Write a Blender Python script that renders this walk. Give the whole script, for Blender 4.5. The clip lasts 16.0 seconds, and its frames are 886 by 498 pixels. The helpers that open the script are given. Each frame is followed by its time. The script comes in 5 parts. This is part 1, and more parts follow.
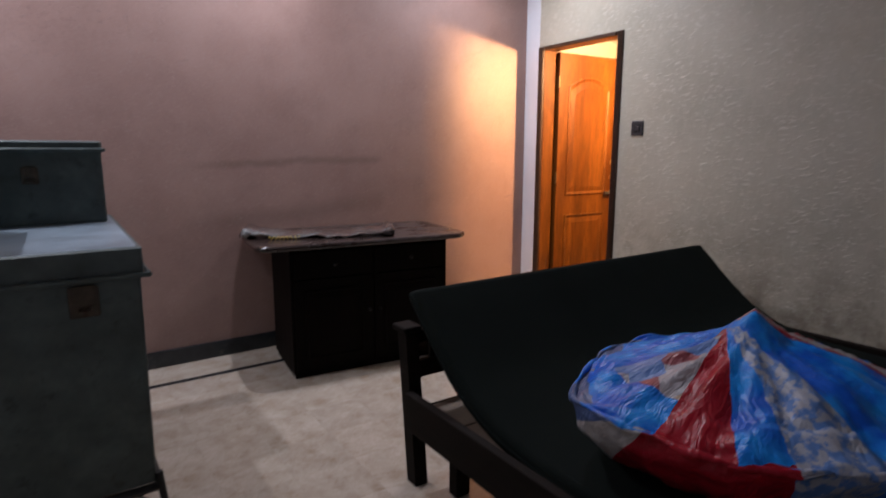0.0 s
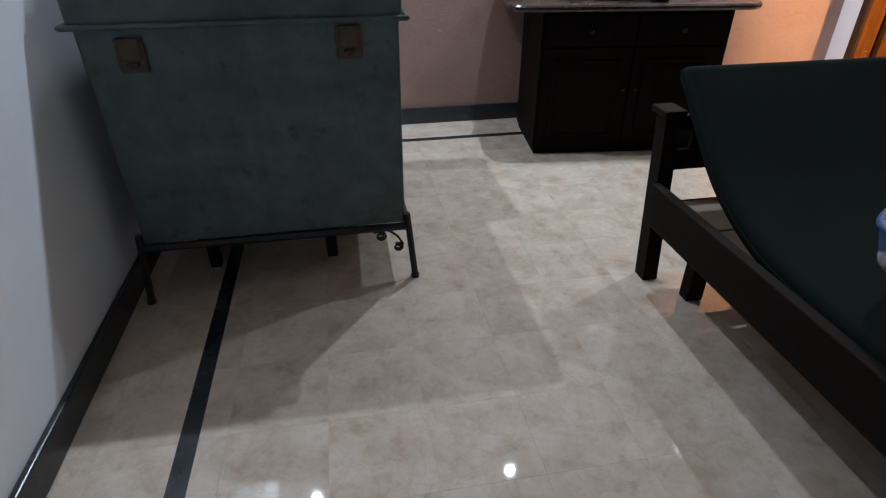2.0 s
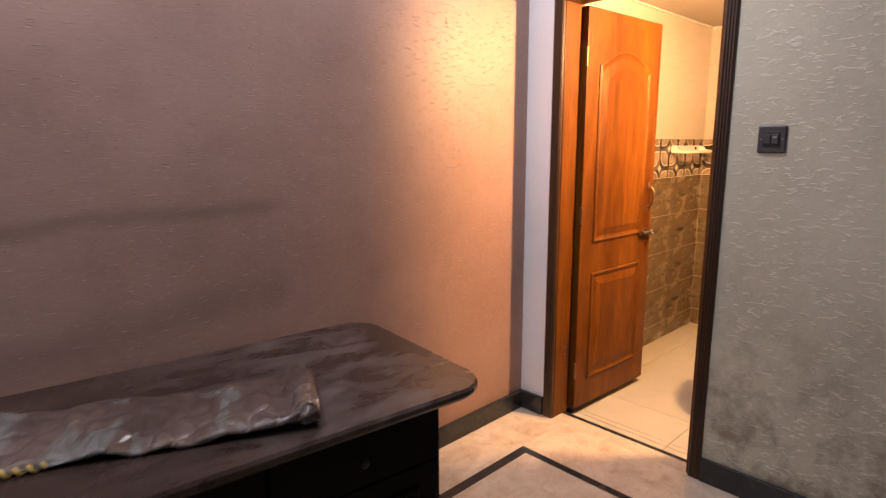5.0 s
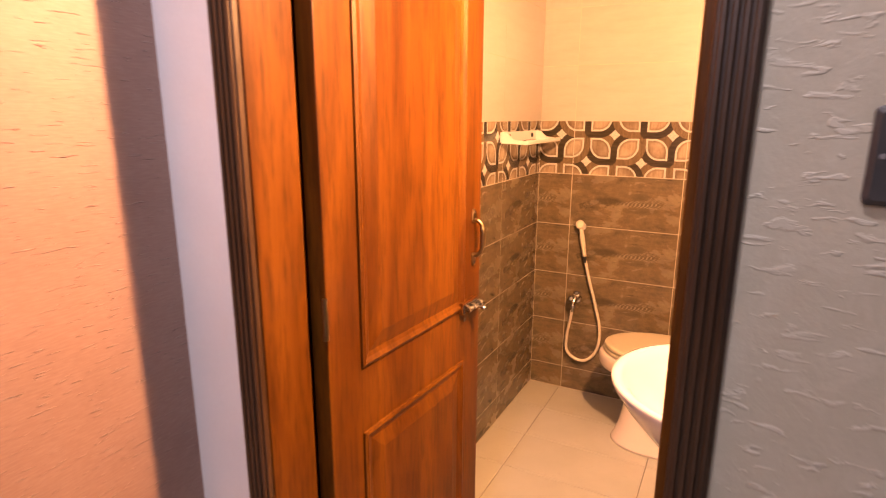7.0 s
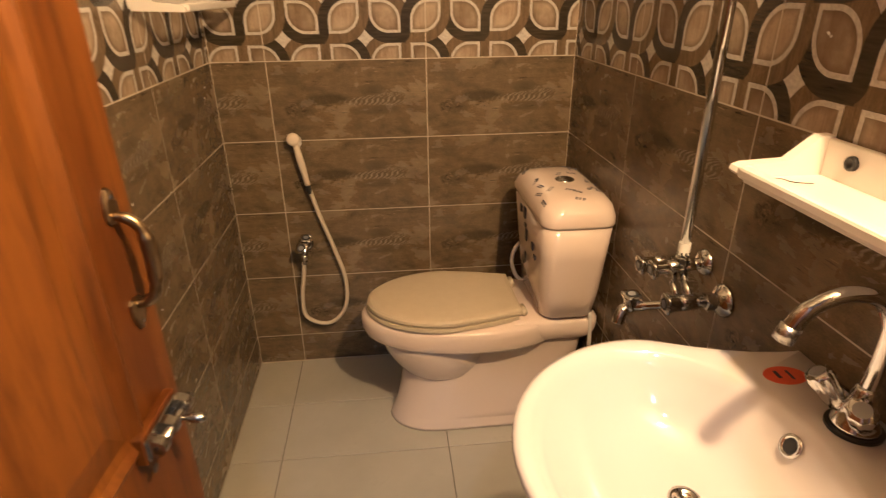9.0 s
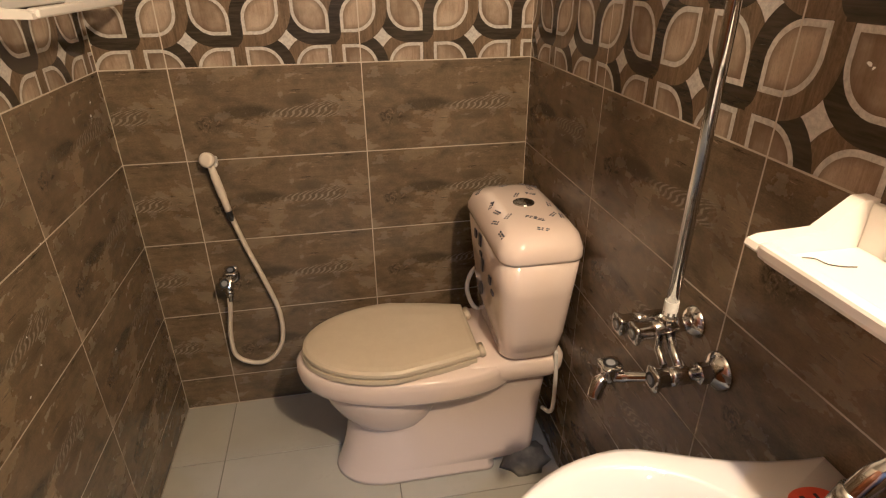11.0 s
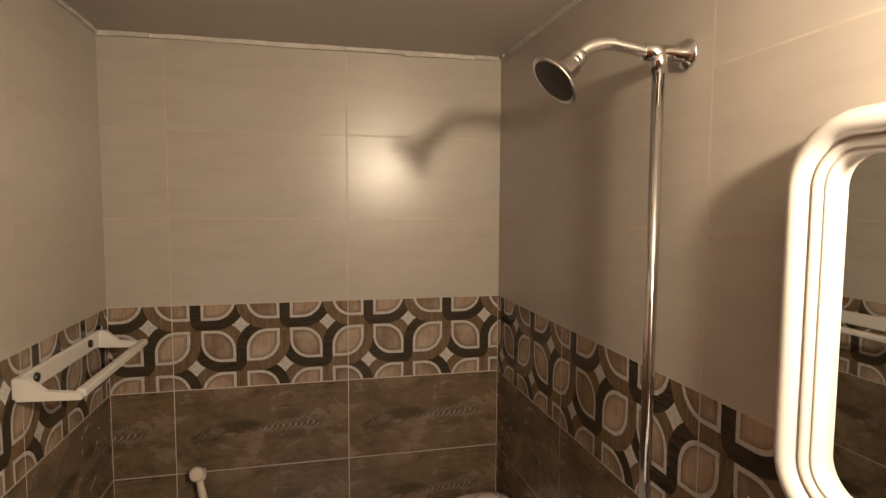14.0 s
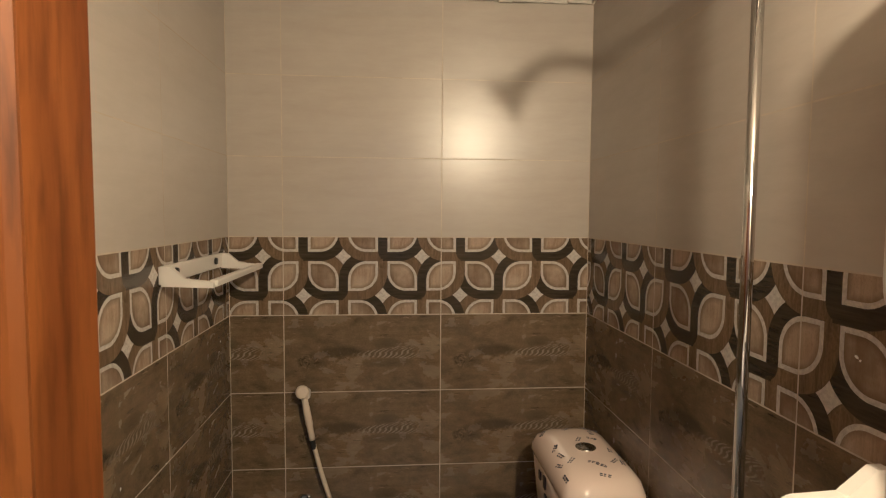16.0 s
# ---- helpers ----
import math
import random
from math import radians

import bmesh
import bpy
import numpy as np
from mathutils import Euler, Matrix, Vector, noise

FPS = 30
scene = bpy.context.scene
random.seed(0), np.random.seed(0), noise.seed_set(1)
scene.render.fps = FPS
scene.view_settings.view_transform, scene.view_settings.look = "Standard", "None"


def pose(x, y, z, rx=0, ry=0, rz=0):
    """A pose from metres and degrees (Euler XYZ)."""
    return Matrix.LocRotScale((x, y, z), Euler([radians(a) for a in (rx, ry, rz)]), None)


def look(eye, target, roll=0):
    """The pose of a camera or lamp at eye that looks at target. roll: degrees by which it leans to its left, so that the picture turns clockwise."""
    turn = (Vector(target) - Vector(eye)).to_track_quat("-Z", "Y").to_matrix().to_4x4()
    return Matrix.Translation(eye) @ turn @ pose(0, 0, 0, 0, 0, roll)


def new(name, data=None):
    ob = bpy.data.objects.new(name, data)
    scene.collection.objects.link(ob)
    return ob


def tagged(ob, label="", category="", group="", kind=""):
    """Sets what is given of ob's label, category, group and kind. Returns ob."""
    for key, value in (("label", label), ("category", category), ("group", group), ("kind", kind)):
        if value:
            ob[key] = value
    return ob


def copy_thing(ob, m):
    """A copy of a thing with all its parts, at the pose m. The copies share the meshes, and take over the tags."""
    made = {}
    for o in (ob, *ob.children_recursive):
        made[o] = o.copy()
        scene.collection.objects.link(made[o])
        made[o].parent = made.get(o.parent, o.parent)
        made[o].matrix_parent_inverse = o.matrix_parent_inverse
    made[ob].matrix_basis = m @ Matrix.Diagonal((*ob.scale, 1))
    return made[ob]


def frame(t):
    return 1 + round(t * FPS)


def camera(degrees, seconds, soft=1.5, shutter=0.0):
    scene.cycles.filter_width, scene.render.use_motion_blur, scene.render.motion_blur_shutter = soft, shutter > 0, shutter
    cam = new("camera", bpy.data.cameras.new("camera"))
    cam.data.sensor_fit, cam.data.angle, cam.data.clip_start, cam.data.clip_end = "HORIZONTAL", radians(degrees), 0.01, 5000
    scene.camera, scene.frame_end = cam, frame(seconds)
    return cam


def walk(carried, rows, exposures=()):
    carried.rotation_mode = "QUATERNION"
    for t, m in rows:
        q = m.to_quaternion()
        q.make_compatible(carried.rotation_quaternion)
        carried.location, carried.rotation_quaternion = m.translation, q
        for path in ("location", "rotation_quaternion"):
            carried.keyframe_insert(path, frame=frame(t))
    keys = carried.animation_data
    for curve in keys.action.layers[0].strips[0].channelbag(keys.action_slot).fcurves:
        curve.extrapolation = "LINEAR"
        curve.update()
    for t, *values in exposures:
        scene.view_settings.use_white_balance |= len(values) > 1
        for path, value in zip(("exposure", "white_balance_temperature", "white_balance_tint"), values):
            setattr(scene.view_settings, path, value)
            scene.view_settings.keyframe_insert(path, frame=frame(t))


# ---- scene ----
cam = camera(76.6, 16.0, 1.2, 0.25)
PATH = [
    (0, (-5.509, -2.334, 1.299), (-4.389, -0.712, 0.959), 0.1),
    (0.5, (-5.532, -2.293, 1.205), (-4.712, -0.595, 0.539), -0.0),
    (1, (-5.568, -2.261, 1.17), (-5.045, -0.56, 0.257), 0.3),
    (1.5, (-5.603, -2.239, 1.166), (-5.247, -0.556, 0.145), 0.4),
    (2, (-5.504, -2.206, 1.214), (-5.202, -0.527, 0.17), -0.1),
    (2.5, (-5.447, -2.168, 1.218), (-5.039, -0.459, 0.264), 0.1),
    (3, (-5.43, -1.944, 1.259), (-4.838, -0.208, 0.462), 0.0),
    (3.5, (-5.365, -1.653, 1.324), (-4.539, 0.051, 0.679), 1.9),
    (3.7, (-5.296, -1.523, 1.36), (-4.413, 0.176, 0.781), 0.2),
    (4, (-5.097, -1.342, 1.422), (-4.156, 0.342, 0.895), -0.1),
    (4.5, (-4.87, -0.922, 1.462), (-3.728, 0.662, 1.028), -0.0),
    (5, (-4.513, -0.549, 1.449), (-3.154, 0.872, 1.083), -0.3),
    (5.2, (-4.392, -0.44, 1.459), (-2.951, 0.899, 1.1), -0.3),
    (7.3, (-2.674, 0.413, 1.499), (-0.92, 1.23, 0.99), -0.2),
    (7.5, (-2.531, 0.507, 1.46), (-0.751, 1.234, 0.911), -0.5),
    (8, (-2.236, 0.671, 1.448), (-0.388, 1.055, 0.787), -0.5),
    (8.5, (-2.106, 0.739, 1.447), (-0.255, 0.788, 0.691), -0.7),
    (9, (-2.017, 0.669, 1.419), (-0.208, 0.493, 0.583), -0.6),
    (9.2, (-1.984, 0.626, 1.403), (-0.189, 0.403, 0.548), -0.6),
    (11.3, (-1.737, 0.602, 1.471), (0.018, 0.256, 0.577), -0.3),
    (11.5, (-1.746, 0.611, 1.48), (0.008, 0.236, 0.593), 0.0),
    (12, (-1.759, 0.606, 1.486), (-0.01, 0.194, 0.609), 0.2),
    (12.5, (-1.766, 0.593, 1.48), (0.001, 0.144, 0.659), 0.4),
    (13, (-1.779, 0.592, 1.531), (0.06, 0.109, 0.91), 0.4),
    (13.5, (-1.816, 0.593, 1.697), (0.091, 0.114, 1.327), 0.4),
    (14, (-1.865, 0.637, 1.792), (0.077, 0.183, 1.64), 0.3),
    (14.5, (-1.906, 0.699, 1.808), (0.042, 0.252, 1.735), 0.4),
    (15, (-1.909, 0.722, 1.738), (0.05, 0.33, 1.647), 0.4),
    (15.5, (-1.927, 0.745, 1.642), (0.045, 0.445, 1.492), 0.5),
    (16, (-1.942, 0.679, 1.564), (0.047, 0.514, 1.436), 0.4),
]
SPOT_W, BULB_W = 30.0, 400.0
EXPOSURES = [(0, -0.68, 6450, 24), (0.5, -0.2, 6250, 19), (1.0, 0.12, 5950, 13), (1.5, 0.1, 5700, 6), (2.2, 0.05, 6000, 11), (2.5, 0.0, 6100, 13), (3.5, -0.18, 6450, 25), (4.5, -0.55, 7000, 26), (5.2, -0.68, 7100, 27), (7.3, -0.6, 7600, 44), (8.0, -1.15, 6600, 14), (8.5, -1.32, 6000, 9), (9.2, -1.6, 5100, 8), (11.3, -1.58, 4350, 5), (12.0, -1.6, 4300, 4), (12.5, -1.7, 4250, 3), (13.0, -1.78, 4250, 3), (14.0, -2.42, 4200, 4), (15.0, -2.6, 4200, 0), (16.0, -2.2, 4200, 1)]
walk(cam, [(t, look(*p)) for t, *p in PATH], EXPOSURES)

# ---- world and lights ----
world = bpy.data.worlds.new("world")
scene.world = world
world.use_nodes = True
world.node_tree.nodes["Background"].inputs[0].default_value = (0.5, 0.6, 0.8, 1)
world.node_tree.nodes["Background"].inputs[1].default_value = 0.02

CEIL = 2.85      # bedroom ceiling
BZ = 0.03        # bedroom floor level
SPOTS = ((-6.0, 0.68), (-4.43, 0.66), (-2.90, 0.62))
for x, y in SPOTS:
    ld = bpy.data.lights.new("downlight_lamp", "AREA")
    ld.shape, ld.size, ld.energy, ld.color, ld.spread = "DISK", 0.05, SPOT_W, (0.86, 0.93, 1.0), radians(170)
    new("downlight_lamp", ld).matrix_world = pose(x, y, CEIL - 0.012)
BULB = (-1.85, 0.19, 2.04)
ld = bpy.data.lights.new("bulb_lamp", "POINT")
ld.energy, ld.color, ld.shadow_soft_size = BULB_W, (1.0, 0.59, 0.25), 0.03
new("bulb_lamp", ld).location = BULB


# ---- mesh helpers ----
def link_mesh(name, bm, material, smooth=False):
    me = bpy.data.meshes.new(name)
    bmesh.ops.recalc_face_normals(bm, faces=bm.faces)
    bm.to_mesh(me)
    bm.free()
    if smooth:
        for p in me.polygons:
            p.use_smooth = True
    me.materials.append(material)
    return me


def part(name, bm, material, parent, label="", smooth=False):
    ob = new(name, link_mesh(name, bm, material, smooth))
    ob.parent = parent
    if label:
        tagged(ob, label=label)
    return ob


def thing(name, m, label, category, group="", kind=""):
    ob = new(name)
    ob.empty_display_size = 0.1
    ob.matrix_basis = m
    return tagged(ob, label, category, group, kind)


def solo(name, bm, material, label="", category="", kind="", group="", smooth=False, m=None):
    ob = new(name, link_mesh(name, bm, material, smooth))
    if m is not None:
        ob.matrix_basis = m
    return tagged(ob, label, category, group, kind)


def box(x0, x1, y0, y1, z0, z1, bevel=0.0, seg=2, bm=None):
    b = bmesh.new()
    bmesh.ops.create_cube(b, size=1)
    for v in b.verts:
        v.co = Vector((x0 + (v.co.x + .5) * (x1 - x0), y0 + (v.co.y + .5) * (y1 - y0), z0 + (v.co.z + .5) * (z1 - z0)))
    if bevel:
        bmesh.ops.bevel(b, geom=b.edges[:], offset=bevel, segments=seg, affect="EDGES", profile=0.5)
    return merge(bm, b) if bm is not None else b


def merge(bm, other):
    tmp = bpy.data.meshes.new("tmp")
    other.to_mesh(tmp)
    other.free()
    bm.from_mesh(tmp)
    bpy.data.meshes.remove(tmp)
    return bm


def loft(rings, bm=None, caps=True, closed=True):
    """Faces between rings of equally many points."""
    b = bm or bmesh.new()
    rows = [[b.verts.new(p) for p in r] for r in rings]
    n = len(rows[0])
    for r0, r1 in zip(rows, rows[1:]):
        for i in range(n if closed else n - 1):
            j = (i + 1) % n
            b.faces.new((r0[i], r0[j], r1[j], r1[i]))
    if caps and closed:
        b.faces.new(rows[0][::-1])
        b.faces.new(rows[-1])
    return b


def frames_along(pts):
    pts = [Vector(p) for p in pts]
    up = Vector((0.123, 0.456, 0.88)).normalized()
    for i, p in enumerate(pts):
        t = (pts[min(i + 1, len(pts) - 1)] - pts[max(i - 1, 0)]).normalized()
        u = (up - t * up.dot(t)).normalized()
        up = u
        yield p, t, u, t.cross(u)


def tube(pts, radius, n=14, bm=None):
    """A round tube along points; radius is one number or one per point."""
    radii = radius if isinstance(radius, (list, tuple)) else [radius] * len(pts)
    rings = [[p + (u * math.cos(a) + w * math.sin(a)) * r for a in (2 * math.pi * k / n for k in range(n))]
             for (p, t, u, w), r in zip(frames_along(pts), radii)]
    return loft(rings, bm)


def spline(pts, k=8):
    """Catmull-Rom points through the given ones."""
    p = [Vector(q) for q in pts]
    p = [p[0] * 2 - p[1]] + p + [p[-1] * 2 - p[-2]]
    out = []
    for i in range(1, len(p) - 2):
        for j in range(k):
            t = j / k
            out.append(0.5 * (2 * p[i] + (p[i + 1] - p[i - 1]) * t + (2 * p[i - 1] - 5 * p[i] + 4 * p[i + 1] - p[i + 2]) * t * t
                              + (3 * p[i] - p[i - 1] - 3 * p[i + 1] + p[i + 2]) * t ** 3))
    return out + [p[-2]]


def lathe(profile, axis_from, axis_to, n=24, bm=None):
    """A turned shape: profile rows of (distance along the axis, radius)."""
    a, b = Vector(axis_from), Vector(axis_to)
    t = (b - a).normalized()
    u = t.orthogonal().normalized()
    w = t.cross(u)
    rings = [[a + t * d + (u * math.cos(q) + w * math.sin(q)) * max(r, 0.0004) for q in (2 * math.pi * k / n for k in range(n))]
             for d, r in profile]
    return loft(rings, bm)


def rrect(x0, x1, y0, y1, r, z, n=6):
    """A rounded rectangle as a ring at height z."""
    out = []
    for cx, cy, a0 in ((x1 - r, y1 - r, 0), (x0 + r, y1 - r, 90), (x0 + r, y0 + r, 180), (x1 - r, y0 + r, 270)):
        for k in range(n + 1):
            a = radians(a0 + 90 * k / n)
            out.append(Vector((cx + r * math.cos(a), cy + r * math.sin(a), z)))
    return out


# ---- materials ----
def material(name):
    m = bpy.data.materials.new(name)
    m.use_nodes = True
    nt = m.node_tree
    return m, nt.nodes, nt.links, nt.nodes["Principled BSDF"]


def node(nodes, kind, **values):
    nd = nodes.new(kind)
    for k, v in values.items():
        if k in ("operation", "blend_type", "data_type", "noise_dimensions", "wave_type", "bands_direction", "wave_profile", "feature", "interpolation_type"):
            if k == "operation":
                nd.operation = v
            elif k == "blend_type":
                nd.blend_type = v
            elif k == "data_type":
                nd.data_type = v
            elif k == "wave_type":
                nd.wave_type = v
            elif k == "bands_direction":
                nd.bands_direction = v
            elif k == "feature":
                nd.feature = v
            elif k == "interpolation_type":
                nd.interpolation_type = v
        else:
            nd.inputs[k].default_value = v
    return nd


class Kit:
    """Short words for wiring a material."""

    def __init__(self, name, rough=0.5, metal=0.0):
        self.mat, self.n, self.l, self.p = material(name)
        self.p.inputs["Roughness"].default_value = rough
        self.p.inputs["Metallic"].default_value = metal

    def coord(self, scale=(1, 1, 1), space="Object"):
        tc = self.n.new("ShaderNodeTexCoord")
        mp = self.n.new("ShaderNodeMapping")
        mp.inputs["Scale"].default_value = scale
        self.l.new(tc.outputs[space], mp.inputs["Vector"])
        return mp.outputs[0]

    def noise(self, vec, scale, detail=4, rough=0.55, distort=0.0):
        nd = node(self.n, "ShaderNodeTexNoise", Scale=scale, Detail=detail, Roughness=rough, Distortion=distort)
        self.l.new(vec, nd.inputs["Vector"])
        return nd.outputs[0]

    def math(self, op, a, b=0.0, c=0.0):
        nd = node(self.n, "ShaderNodeMath", operation=op)
        for i, v in enumerate((a, b, c)):
            if isinstance(v, (int, float)):
                nd.inputs[i].default_value = v
            else:
                self.l.new(v, nd.inputs[i])
        return nd.outputs[0]

    def ramp(self, fac, lo, hi):
        nd = self.n.new("ShaderNodeMapRange")
        nd.inputs["From Min"].default_value, nd.inputs["From Max"].default_value = lo, hi
        self.l.new(fac, nd.inputs["Value"])
        return nd.outputs[0]

    def mix(self, fac, a, b, blend="MIX"):
        nd = node(self.n, "ShaderNodeMix", data_type="RGBA", blend_type=blend)
        for i, v in ((0, fac), (6, a), (7, b)):
            if isinstance(v, (int, float)):
                nd.inputs[i].default_value = v
            elif isinstance(v, tuple):
                nd.inputs[i].default_value = (*v, 1)
            else:
                self.l.new(v, nd.inputs[i])
        return nd.outputs[2]

    def bump(self, height, strength=0.2, distance=0.002):
        nd = node(self.n, "ShaderNodeBump", Strength=strength, Distance=distance)
        self.l.new(height, nd.inputs["Height"])
        self.l.new(nd.outputs[0], self.p.inputs["Normal"])

    def split(self, vec):
        nd = self.n.new("ShaderNodeSeparateXYZ")
        self.l.new(vec, nd.inputs[0])
        return nd.outputs

    def random(self):
        return self.n.new("ShaderNodeObjectInfo").outputs["Random"]

    def done(self, colour, rough=None):
        if isinstance(colour, tuple):
            self.p.inputs["Base Color"].default_value = (*colour, 1)
        else:
            self.l.new(colour, self.p.inputs["Base Color"])
        if rough is not None:
            self.l.new(rough, self.p.inputs["Roughness"])
        return self.mat


def worn(name, base, rough=0.5, metal=0.0, vary=0.15, big=3.0, fine=60.0, bump=0.1, dist=0.001, dirt=None, coat=0.0):
    """A surface with blotches, fine grain and a little relief."""
    k = Kit(name, rough, metal)
    v = k.coord()
    b, f = k.noise(v, big, 5), k.noise(v, fine, 3)
    lo, hi = tuple(c * (1 - vary) for c in base), tuple(min(1, c * (1 + vary)) for c in base)
    col = k.mix(k.ramp(b, .3, .7), lo, hi)
    col = k.mix(k.math("MULTIPLY", k.ramp(f, .35, .75), vary), col, tuple(c * .6 for c in base))
    if dirt:
        col = k.mix(k.ramp(k.noise(v, big * 1.7, 7, .65), .56, .72), col, dirt)
    k.bump(f, bump, dist)
    if coat:
        k.p.inputs["Coat Weight"].default_value = coat
        k.p.inputs["Coat Roughness"].default_value = 0.08
    r = k.math("ADD", k.math("MULTIPLY", b, .2), rough - .1)
    return k.done(col, r)


def plain_metal(name, base, rough):
    k = Kit(name, rough, 1.0)
    v = k.coord()
    f = k.noise(v, 40, 4)
    return k.done(k.mix(f, tuple(c * .8 for c in base), base), k.math("ADD", k.math("MULTIPLY", f, .12), rough - .04))


def wood(name, dark, light, rough=0.4, along="Z", coat=0.2, scale=1.0, spec=0.5, streak=0.45):
    """Long grain along one local axis."""
    k = Kit(name, rough)
    s = {"X": (.12, 1, 1), "Y": (1, .12, 1), "Z": (1, 1, .12)}[along]
    v = k.coord(tuple(c * scale for c in s))
    a = k.noise(v, 9, 5, .6, 1.2)
    b = k.noise(v, 70, 4, .6)
    c = k.noise(k.coord(), 2.2, 3)
    col = k.mix(k.ramp(a, .32, .68), dark, light)
    col = k.mix(k.math("MULTIPLY", k.ramp(b, .46, .70), streak), col, tuple(q * .45 for q in dark))
    col = k.mix(k.math("MULTIPLY", c, .25), col, dark)
    k.bump(b, .08, .001)
    k.p.inputs["Specular IOR Level"].default_value = spec
    k.p.inputs["Coat Weight"].default_value = coat
    k.p.inputs["Coat Roughness"].default_value = .15
    return k.done(col, k.math("ADD", k.math("MULTIPLY", a, .2), rough - .1))


def wall_paper_mauve():
    k = Kit("mauve_wallpaper", .55)
    v = k.coord()
    weave = k.noise(k.coord((9, 9, 60)), 5, 3)
    stroke = k.noise(k.coord((15, 15, 130)), 1.6, 2, .5)
    lump = k.noise(v, 26, 4)
    blot = k.noise(v, 1.6, 4)
    x, y, z = k.split(v)
    col = k.mix(k.ramp(blot, .3, .7), (.235, .139, .115), (.330, .210, .176))
    col = k.mix(k.math("MULTIPLY", k.ramp(weave, .4, .7), .22), col, (.40, .30, .26))
    col = k.mix(k.math("MULTIPLY", k.ramp(k.noise(v, 7, 6, .7), .5, .68), .22), col, (.17, .098, .08))
    # two long water marks that sag across the paper
    for z0, slope, half, x0, x1, amount in ((1.256, .036, .022, -4.95, -3.58, .34), (.955, .085, .05, -4.95, -3.55, .26)):
        line = k.math("ADD", k.math("MULTIPLY", k.math("SUBTRACT", x, -3.6), slope), z0)
        wob = k.math("MULTIPLY", k.math("SUBTRACT", k.noise(v, 4.5, 3), .5), .09)
        d = k.math("ABSOLUTE", k.math("ADD", k.math("SUBTRACT", z, line), wob))
        near = k.math("SUBTRACT", 1.0, k.ramp(d, half * .3, half * 1.6))
        ends = k.math("MULTIPLY", k.ramp(x, x0, x0 + .35), k.math("SUBTRACT", 1.0, k.ramp(x, x1 - .04, x1 + .03)))
        col = k.mix(k.math("MULTIPLY", k.math("MULTIPLY", near, ends), amount), col, (.08, .05, .035))
    h = k.math("ADD", k.math("MULTIPLY", k.ramp(stroke, .64, .71), 1.0), k.math("MULTIPLY", lump, .22))
    # pale tint on the raised strokes: the embossing's highlight painted in
    col = k.mix(k.math("MULTIPLY", k.ramp(stroke, .645, .70), .22), col, (.48, .40, .36))
    k.bump(h, .8, .005)
    return k.done(col, k.math("ADD", k.math("MULTIPLY", blot, .2), .42))


def wall_paper_grey():
    k = Kit("grey_wallpaper", .5)
    v = k.coord()
    # short slanting brush marks all over, grouped in loose clumps
    tilt = k.n.new("ShaderNodeMapping")
    tilt.inputs["Rotation"].default_value = (radians(38), 0, 0)
    tilt.inputs["Scale"].default_value = (1, 24, 70)
    k.l.new(v, tilt.inputs["Vector"])
    dab = k.noise(tilt.outputs[0], 1.15, 3, .5, .4)
    clump = k.ramp(k.noise(k.coord((1, 1, .7)), 7, 3, .5), .36, .62)
    curl = k.math("MULTIPLY", k.ramp(dab, .585, .66), k.math("ADD", .25, k.math("MULTIPLY", clump, .75)))
    lumps = k.noise(k.coord((1, 1, .7)), 24, 4, .6, .5)
    blot = k.noise(v, 1.8, 4)
    x, y, z = k.split(v)
    col = k.mix(k.ramp(blot, .3, .7), (.405, .385, .300), (.505, .482, .385))
    col = k.mix(k.math("MULTIPLY", k.ramp(lumps, .45, .7), .35), col, (.55, .53, .44))
    col = k.mix(k.math("MULTIPLY", curl, .42), col, (.68, .67, .60))
    damp = k.math("MULTIPLY", k.math("SUBTRACT", 1.0, k.ramp(z, .16, .95)), k.ramp(k.noise(v, 6, 6, .68), .43, .60))
    col = k.mix(k.math("MULTIPLY", damp, .8), col, (.14, .105, .075))
    k.bump(k.math("ADD", k.math("ADD", curl, lumps), k.math("MULTIPLY", k.noise(v, 90, 3), .3)), .42, .004)
    return k.done(col)


def marble():
    k = Kit("beige_marble", .16)
    v = k.coord()
    rnd = k.random()
    off = k.n.new("ShaderNodeVectorMath")
    off.operation = "ADD"
    comb = k.n.new("ShaderNodeCombineXYZ")
    k.l.new(k.math("MULTIPLY", rnd, 37.0), comb.inputs[0])
    k.l.new(k.math("MULTIPLY", rnd, 91.0), comb.inputs[1])
    k.l.new(v, off.inputs[0])
    k.l.new(comb.outputs[0], off.inputs[1])
    w = off.outputs[0]
    cloud = k.noise(w, 7, 8, .68, .3)
    fine = k.noise(w, 45, 5, .65)
    vein = k.math("ABSOLUTE", k.math("SUBTRACT", k.noise(w, 4.2, 6, .6, 1.6), .5))
    vein = k.math("SUBTRACT", 1.0, k.ramp(vein, .0, .018))
    col = k.mix(k.ramp(cloud, .33, .68), (.435, .355, .27), (.585, .525, .445))
    col = k.mix(k.math("MULTIPLY", k.ramp(fine, .48, .72), .26), col, (.36, .275, .195))
    patch = k.math("MULTIPLY", k.ramp(k.noise(w, 15, 6, .7, .5), .52, .64), k.ramp(cloud, .6, .35))
    col = k.mix(k.math("MULTIPLY", patch, .5), col, (.31, .21, .125))
    col = k.mix(k.math("MULTIPLY", vein, .18), col, (.30, .21, .13))
    tone = k.math("ADD", k.math("MULTIPLY", rnd, .07), .965)
    grey = k.n.new("ShaderNodeCombineXYZ")
    for i in range(3):
        k.l.new(tone, grey.inputs[i])
    col = k.mix(1.0, col, grey.outputs[0], "MULTIPLY")
    k.bump(fine, .02, .0005)
    return k.done(col, k.math("ADD", k.math("MULTIPLY", fine, .04), .005))


